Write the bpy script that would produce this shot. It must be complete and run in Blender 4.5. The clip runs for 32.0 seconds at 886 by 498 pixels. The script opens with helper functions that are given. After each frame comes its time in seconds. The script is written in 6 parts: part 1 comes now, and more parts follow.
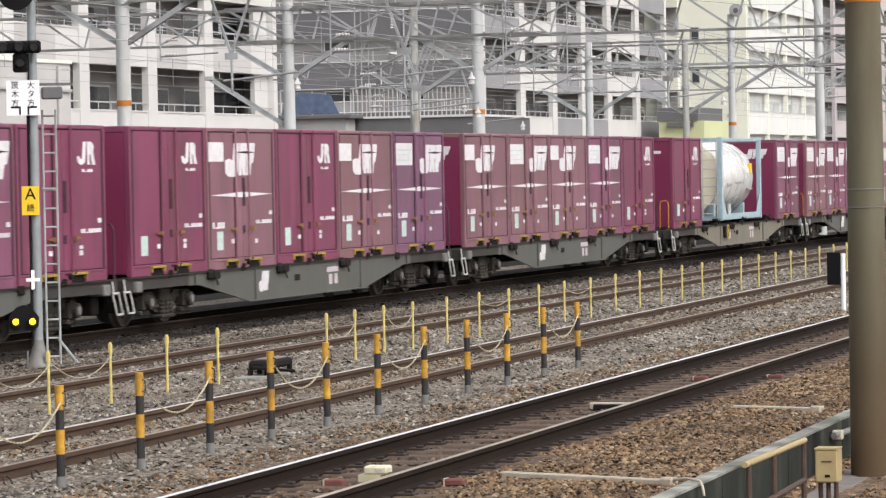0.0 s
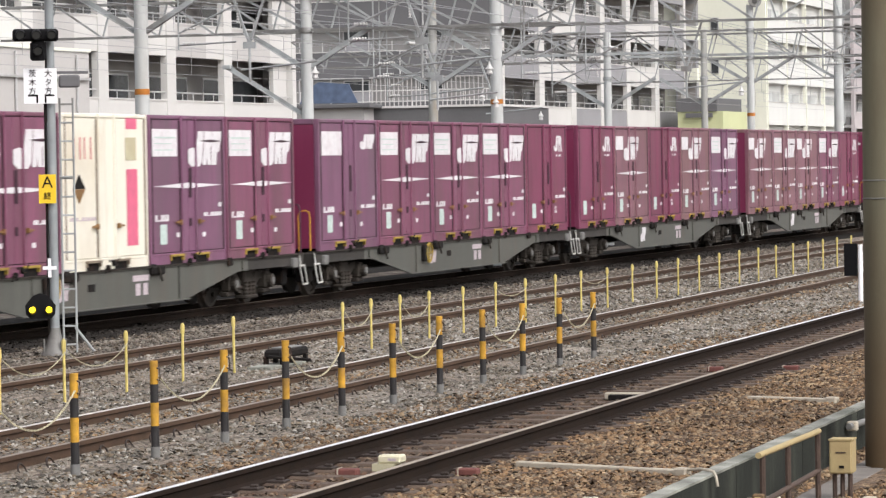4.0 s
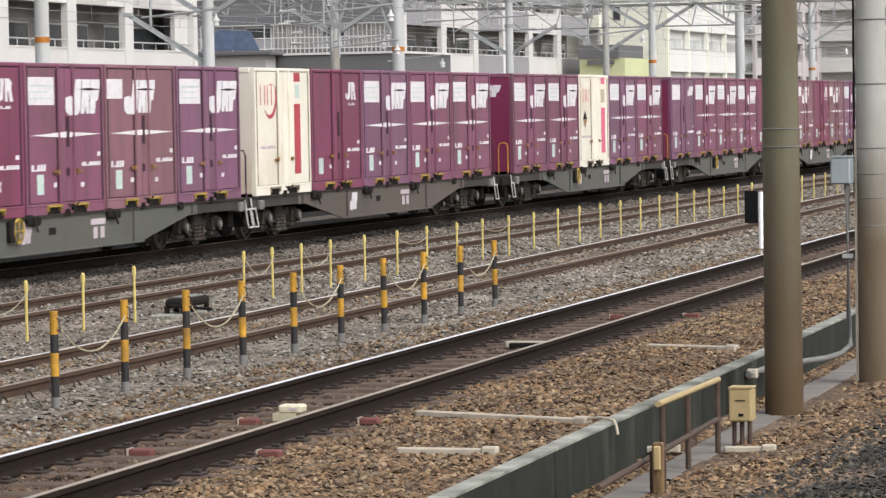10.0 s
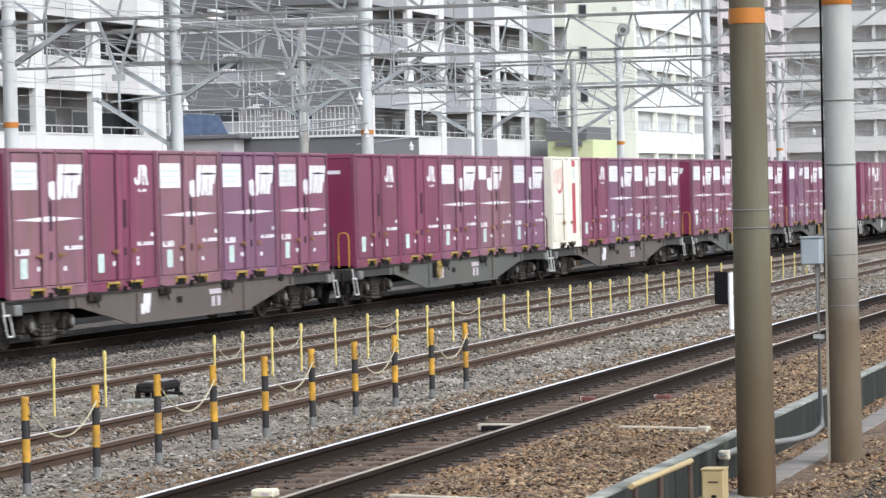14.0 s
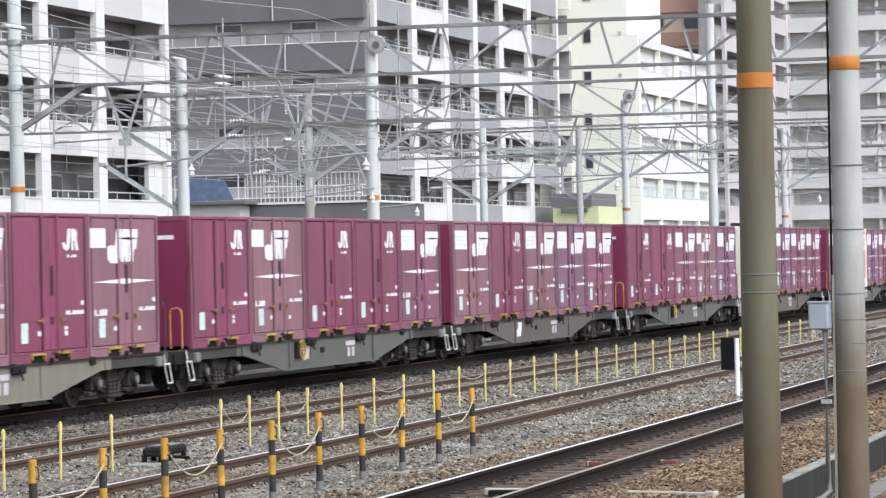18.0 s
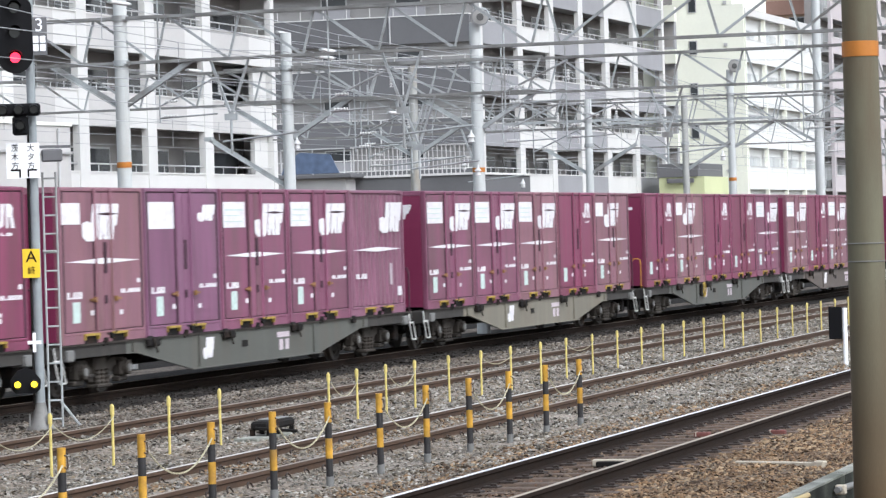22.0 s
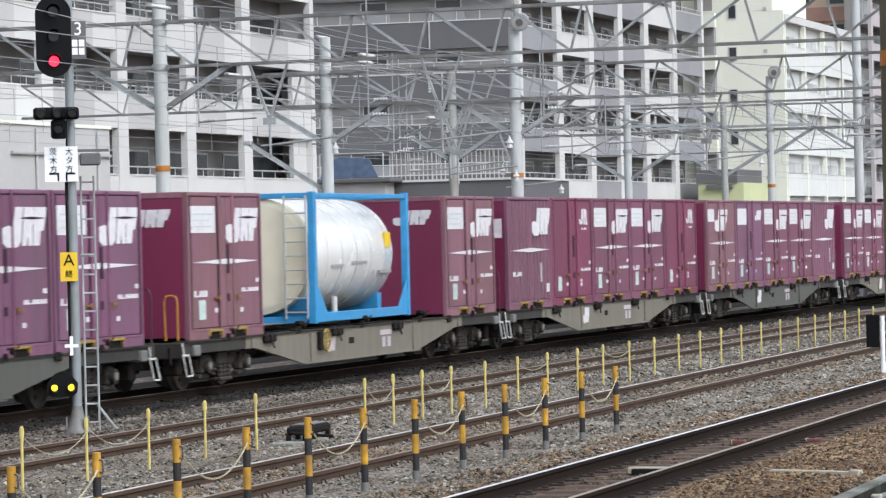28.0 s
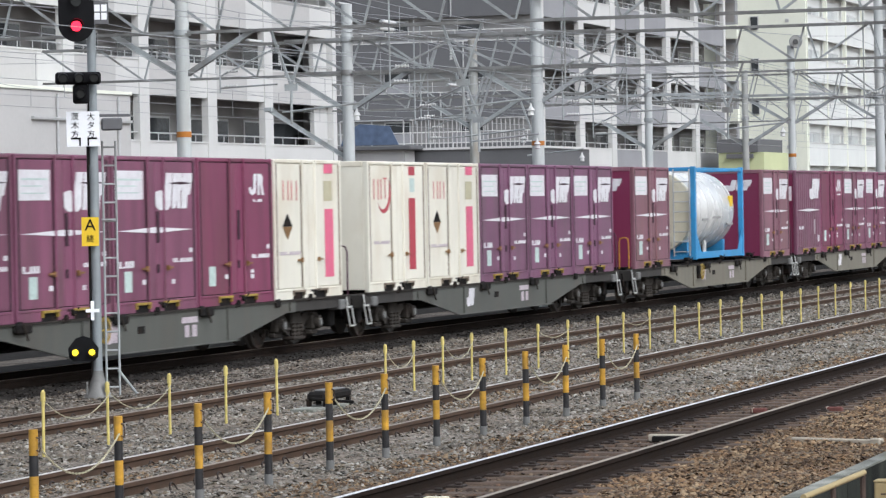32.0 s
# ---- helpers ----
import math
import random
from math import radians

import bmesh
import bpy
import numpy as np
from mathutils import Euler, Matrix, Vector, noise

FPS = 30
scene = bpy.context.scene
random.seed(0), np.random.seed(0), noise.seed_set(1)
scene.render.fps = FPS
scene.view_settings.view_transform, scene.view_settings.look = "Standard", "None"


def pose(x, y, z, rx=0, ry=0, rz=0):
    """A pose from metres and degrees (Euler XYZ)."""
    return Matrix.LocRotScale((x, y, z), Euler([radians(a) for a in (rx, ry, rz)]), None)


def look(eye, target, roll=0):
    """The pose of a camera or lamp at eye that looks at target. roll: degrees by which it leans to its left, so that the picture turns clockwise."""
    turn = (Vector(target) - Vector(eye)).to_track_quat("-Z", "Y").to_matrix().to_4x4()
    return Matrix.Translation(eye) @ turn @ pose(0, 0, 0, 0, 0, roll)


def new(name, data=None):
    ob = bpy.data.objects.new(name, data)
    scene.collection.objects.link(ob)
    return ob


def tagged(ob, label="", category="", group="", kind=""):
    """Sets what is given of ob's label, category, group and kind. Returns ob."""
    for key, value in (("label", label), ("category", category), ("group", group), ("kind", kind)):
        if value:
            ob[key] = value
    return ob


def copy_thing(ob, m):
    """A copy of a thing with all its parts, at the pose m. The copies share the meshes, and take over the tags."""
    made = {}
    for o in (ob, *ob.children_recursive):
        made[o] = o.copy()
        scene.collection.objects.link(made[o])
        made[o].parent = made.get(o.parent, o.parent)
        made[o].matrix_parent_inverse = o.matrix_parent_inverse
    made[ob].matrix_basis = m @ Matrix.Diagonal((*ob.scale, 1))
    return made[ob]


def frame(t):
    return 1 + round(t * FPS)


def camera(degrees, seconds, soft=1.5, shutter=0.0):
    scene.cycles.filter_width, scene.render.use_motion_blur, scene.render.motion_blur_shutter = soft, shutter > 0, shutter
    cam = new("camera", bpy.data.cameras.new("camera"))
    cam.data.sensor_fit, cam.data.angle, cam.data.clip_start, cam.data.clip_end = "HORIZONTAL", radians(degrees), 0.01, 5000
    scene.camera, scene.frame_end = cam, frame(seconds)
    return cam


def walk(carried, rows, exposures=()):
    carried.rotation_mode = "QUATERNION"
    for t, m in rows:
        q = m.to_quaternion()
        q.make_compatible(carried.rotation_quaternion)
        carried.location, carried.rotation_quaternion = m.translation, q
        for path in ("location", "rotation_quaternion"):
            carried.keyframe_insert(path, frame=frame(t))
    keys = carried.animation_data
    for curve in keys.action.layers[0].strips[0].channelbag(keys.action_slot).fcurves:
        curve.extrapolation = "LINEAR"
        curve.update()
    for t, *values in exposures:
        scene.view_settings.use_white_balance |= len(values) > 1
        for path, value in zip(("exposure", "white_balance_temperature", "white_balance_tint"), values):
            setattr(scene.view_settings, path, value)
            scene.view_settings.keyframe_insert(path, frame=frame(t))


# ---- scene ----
cam = camera(14.695, 32.0, soft=1.3, shutter=0.45)
EYE_Z = 2.5


def eye_pose(yaw, pitch, roll, side, lift):
    """A hand-held camera on the platform: it turns, and sways a few centimetres."""
    a = radians(yaw)
    return pose(math.sin(a) * side, -math.cos(a) * side, EYE_Z + lift, 90 + pitch, 0, yaw - 90) @ pose(0, 0, 0, 0, 0, roll)


# seconds, heading, tilt and roll in degrees, sway to the side and upwards in metres
WAY = [
    (0, 17.045, -1.230, -1.12, -0.049, -0.017), (0.5, 16.952, -1.165, -1.27, -0.033, -0.017), (1, 16.960, -1.025, -1.45, -0.041, -0.013),
    (1.5, 17.434, -0.814, -1.67, -0.052, -0.020), (2, 17.209, -1.056, -1.58, -0.026, -0.016), (2.5, 17.002, -1.092, -1.50, -0.032, -0.024),
    (3, 17.472, -1.049, -1.36, -0.036, -0.016), (3.5, 17.391, -1.179, -0.99, -0.020, -0.022), (5.5, 17.238, -1.902, -1.14, -0.010, -0.003),
    (6, 16.819, -1.917, -0.87, -0.006, 0.001), (6.5, 16.918, -1.867, -1.17, -0.021, 0.004), (7, 16.874, -2.086, -1.08, -0.017, -0.002),
    (7.5, 16.327, -2.055, -1.15, 0.010, 0.004), (8, 16.065, -2.034, -1.33, -0.017, 0.005), (8.5, 16.037, -1.971, -1.19, -0.000, -0.003),
    (9, 16.019, -2.016, -1.07, -0.011, 0.003), (9.5, 15.922, -2.118, -1.10, -0.008, 0.004), (10, 15.753, -2.310, -1.00, 0.004, 0.002),
    (10.5, 15.259, -2.361, -0.59, 0.006, -0.003), (11, 14.946, -2.127, -0.41, 0.016, -0.010), (11.5, 15.035, -2.176, -0.60, 0.025, -0.004),
    (12, 15.064, -2.062, -0.61, 0.035, -0.002), (12.5, 15.203, -1.752, -0.68, 0.021, 0.015), (13, 15.068, -1.073, -0.78, 0.014, -0.001),
    (13.5, 15.062, -1.098, -1.29, -0.006, 0.003), (14, 15.206, -0.948, -1.34, -0.017, 0.009), (14.5, 15.540, -0.843, -1.20, -0.016, 0.004),
    (15, 15.743, -0.812, -0.98, -0.013, -0.003), (15.5, 15.910, -0.866, -0.49, -0.009, -0.020), (17.5, 15.835, -0.204, -1.00, -0.030, -0.000),
    (18, 15.259, 0.164, -1.21, -0.048, -0.016), (18.5, 15.411, 0.164, -1.18, -0.063, -0.020), (19, 15.649, 0.139, -1.32, -0.055, -0.014),
    (19.5, 15.912, 0.121, -1.30, -0.052, -0.015), (20, 16.027, 0.057, -1.25, -0.046, -0.008), (20.5, 16.163, -0.007, -1.30, -0.039, -0.012),
    (21, 16.663, -0.004, -1.44, -0.044, -0.020), (21.5, 17.087, -0.099, -1.49, -0.046, -0.018), (22, 17.046, -0.257, -1.71, -0.041, -0.016),
    (22.5, 17.310, -0.481, -1.71, -0.038, -0.022), (23, 17.063, -0.592, -1.85, -0.034, -0.005), (23.5, 16.666, -0.572, -1.97, -0.025, -0.013),
    (24, 16.332, -0.500, -1.90, -0.016, -0.018), (24.5, 16.206, -0.434, -1.91, -0.020, -0.009), (25, 16.443, -0.166, -2.11, -0.032, -0.005),
    (25.5, 16.897, -0.108, -1.77, -0.016, -0.012), (26, 17.024, -0.120, -1.85, -0.027, -0.004), (26.5, 17.350, -0.115, -2.20, -0.030, -0.002),
    (28.5, 17.679, -0.217, -1.15, -0.013, 0.006), (29, 17.480, -0.317, -1.20, -0.011, -0.008), (29.5, 17.505, -0.336, -1.18, -0.024, -0.020),
    (30, 17.704, -0.494, -0.99, -0.024, -0.013), (30.5, 17.766, -0.743, -0.73, -0.003, -0.017), (31, 17.746, -0.862, -0.68, -0.016, -0.019),
    (31.5, 17.945, -0.694, -0.90, -0.023, -0.015), (32, 18.027, -0.690, -1.07, -0.041, -0.016)
]
walk(cam, [(t, eye_pose(*q)) for t, *q in WAY], [(0, 0.73, 6600, 13), (3.5, 0.75, 6600, 13), (6, 0.71, 6600, 13), (9, 0.69, 6600, 13), (10, 0.69, 6550, 12), (11, 0.91, 6400, 11), (12, 0.94, 6200, 10), (13, 0.99, 6050, 10), (15, 0.94, 6050, 10), (19, 0.97, 6000, 10), (22, 0.92, 6000, 10), (26, 0.90, 6000, 10), (29, 0.53, 6050, 10), (32, 0.53, 6050, 10)])


# ---- world and light ----
world = bpy.data.worlds.new("overcast_sky")
scene.world = world
world.use_nodes = True
wn, wl = world.node_tree.nodes, world.node_tree.links
sky = wn.new("ShaderNodeTexSky")
sky.sky_type, sky.sun_disc = "NISHITA", False
sky.sun_elevation, sky.sun_rotation = radians(45), radians(208)
sky.dust_density, sky.air_density, sky.ozone_density = 3.0, 1.2, 0.6
grey = wn.new("ShaderNodeHueSaturation")
grey.inputs["Saturation"].default_value = 0.25
wl.new(sky.outputs[0], grey.inputs["Color"])
wl.new(grey.outputs[0], wn["Background"].inputs["Color"])
wn["Background"].inputs["Strength"].default_value = 0.15
sun = new("sun", bpy.data.lights.new("sun", "SUN"))
sun.data.energy, sun.data.angle, sun.data.color = 1.1, radians(40), (1.0, 0.985, 0.96)
sun.matrix_world = look((0, 0, 50), (14, 26, 20))


# ---- materials ----
def material(name, colour, rough=0.6, metal=0.0, vary=0.25, scale=6.0, fine=60.0, bump=0.15, stretch=(1, 1, 1), stain=None, stain_amount=0.35, island=0.0, spec=0.35, palette=(), each=0.0, drip=0.0):
    """A painted, stained or weathered surface: colour varied at two scales, stains, fine relief."""
    m = bpy.data.materials.new(name)
    m.use_nodes = True
    n, l = m.node_tree.nodes, m.node_tree.links
    b = n["Principled BSDF"]
    b.inputs["Metallic"].default_value = metal
    b.inputs["Specular IOR Level"].default_value = spec
    co = n.new("ShaderNodeTexCoord")
    mp = n.new("ShaderNodeMapping")
    mp.inputs["Scale"].default_value = stretch
    own, far = n.new("ShaderNodeObjectInfo"), n.new("ShaderNodeVectorMath")
    far.operation = "MULTIPLY_ADD"
    far.inputs[1].default_value = (41, 23, 31)
    l.new(own.outputs["Random"], far.inputs[0])
    l.new(co.outputs["Object"], far.inputs[2])
    l.new(far.outputs[0], mp.inputs["Vector"])
    big, small = n.new("ShaderNodeTexNoise"), n.new("ShaderNodeTexNoise")
    for t, s, d in ((big, scale, 5.0), (small, fine, 3.0)):
        t.inputs["Scale"].default_value, t.inputs["Detail"].default_value = s, d
        l.new(mp.outputs[0], t.inputs["Vector"])
    add = n.new("ShaderNodeMath")
    add.operation = "MULTIPLY_ADD"
    add.inputs[1].default_value = 0.35
    l.new(small.outputs["Fac"], add.inputs[0])
    l.new(big.outputs["Fac"], add.inputs[2])
    ramp = n.new("ShaderNodeMapRange")
    ramp.inputs["From Min"].default_value, ramp.inputs["From Max"].default_value = 0.42, 0.95
    ramp.inputs["To Min"].default_value, ramp.inputs["To Max"].default_value = 1 - vary, 1 + vary
    l.new(add.outputs[0], ramp.inputs["Value"])
    mul = n.new("ShaderNodeMix")
    mul.data_type, mul.blend_type = "RGBA", "MULTIPLY"
    mul.inputs["Factor"].default_value = 1.0
    mul.inputs[6].default_value = (*colour, 1)
    l.new(ramp.outputs[0], mul.inputs[7])
    out = mul.outputs[2]
    if palette:
        geo, cr = n.new("ShaderNodeNewGeometry"), n.new("ShaderNodeValToRGB")
        cr.color_ramp.interpolation = "CONSTANT"
        while len(cr.color_ramp.elements) < len(palette):
            cr.color_ramp.elements.new(0.5)
        for i, q in enumerate(palette):
            cr.color_ramp.elements[i].position = i / len(palette)
            cr.color_ramp.elements[i].color = (*q, 1)
        l.new(geo.outputs["Random Per Island"], cr.inputs["Fac"])
        l.new(cr.outputs["Color"], mul.inputs[6])
    if island:
        geo = n.new("ShaderNodeNewGeometry")
        r2 = n.new("ShaderNodeMapRange")
        r2.inputs["To Min"].default_value, r2.inputs["To Max"].default_value = 1 - island, 1 + island
        l.new(geo.outputs["Random Per Island"], r2.inputs["Value"])
        m2 = n.new("ShaderNodeMix")
        m2.data_type, m2.blend_type = "RGBA", "MULTIPLY"
        m2.inputs["Factor"].default_value = 1.0
        l.new(out, m2.inputs[6])
        l.new(r2.outputs[0], m2.inputs[7])
        out = m2.outputs[2]
    if each:
        r4, m4 = n.new("ShaderNodeMapRange"), n.new("ShaderNodeMix")
        r4.inputs["To Min"].default_value, r4.inputs["To Max"].default_value = 1 - each, 1 + each
        l.new(own.outputs["Random"], r4.inputs["Value"])
        m4.data_type, m4.blend_type = "RGBA", "MULTIPLY"
        m4.inputs["Factor"].default_value = 1.0
        l.new(out, m4.inputs[6])
        l.new(r4.outputs[0], m4.inputs[7])
        out = m4.outputs[2]
    if drip:
        dm, dn, dr, dx = n.new("ShaderNodeMapping"), n.new("ShaderNodeTexNoise"), n.new("ShaderNodeMapRange"), n.new("ShaderNodeMix")
        dm.inputs["Scale"].default_value = (4.5, 4.5, 0.5)
        dn.inputs["Scale"].default_value, dn.inputs["Detail"].default_value = 1.0, 4.0
        l.new(far.outputs[0], dm.inputs["Vector"])
        l.new(dm.outputs[0], dn.inputs["Vector"])
        dr.inputs["From Min"].default_value, dr.inputs["From Max"].default_value = 0.52, 0.78
        dr.inputs["To Max"].default_value = drip
        l.new(dn.outputs["Fac"], dr.inputs["Value"])
        dx.data_type, dx.blend_type = "RGBA", "MULTIPLY"
        dx.inputs[7].default_value = (0.42, 0.36, 0.34, 1)
        l.new(dr.outputs[0], dx.inputs["Factor"])
        l.new(out, dx.inputs[6])
        out = dx.outputs[2]
    if stain:
        sn = n.new("ShaderNodeTexNoise")
        sn.inputs["Scale"].default_value, sn.inputs["Detail"].default_value = scale * 0.45, 6.0
        l.new(mp.outputs[0], sn.inputs["Vector"])
        r3 = n.new("ShaderNodeMapRange")
        r3.inputs["From Min"].default_value, r3.inputs["From Max"].default_value = 0.5, 0.72
        r3.inputs["To Max"].default_value = stain_amount
        l.new(sn.outputs["Fac"], r3.inputs["Value"])
        m3 = n.new("ShaderNodeMix")
        m3.data_type = "RGBA"
        m3.inputs[7].default_value = (*stain, 1)
        l.new(r3.outputs[0], m3.inputs["Factor"])
        l.new(out, m3.inputs[6])
        out = m3.outputs[2]
    l.new(out, b.inputs["Base Color"])
    rr = n.new("ShaderNodeMapRange")
    rr.inputs["To Min"].default_value, rr.inputs["To Max"].default_value = max(0.02, rough - 0.12), min(1, rough + 0.12)
    l.new(big.outputs["Fac"], rr.inputs["Value"])
    l.new(rr.outputs[0], b.inputs["Roughness"])
    if bump:
        bp = n.new("ShaderNodeBump")
        bp.inputs["Strength"].default_value, bp.inputs["Distance"].default_value = bump, 0.01
        l.new(small.outputs["Fac"], bp.inputs["Height"])
        l.new(bp.outputs[0], b.inputs["Normal"])
    return m


def glow(name, colour, strength):
    m = material(name, colour, 0.3, vary=0.05, bump=0)
    b = m.node_tree.nodes["Principled BSDF"]
    b.inputs["Emission Color"].default_value = (*colour, 1)
    b.inputs["Emission Strength"].default_value = strength
    return m


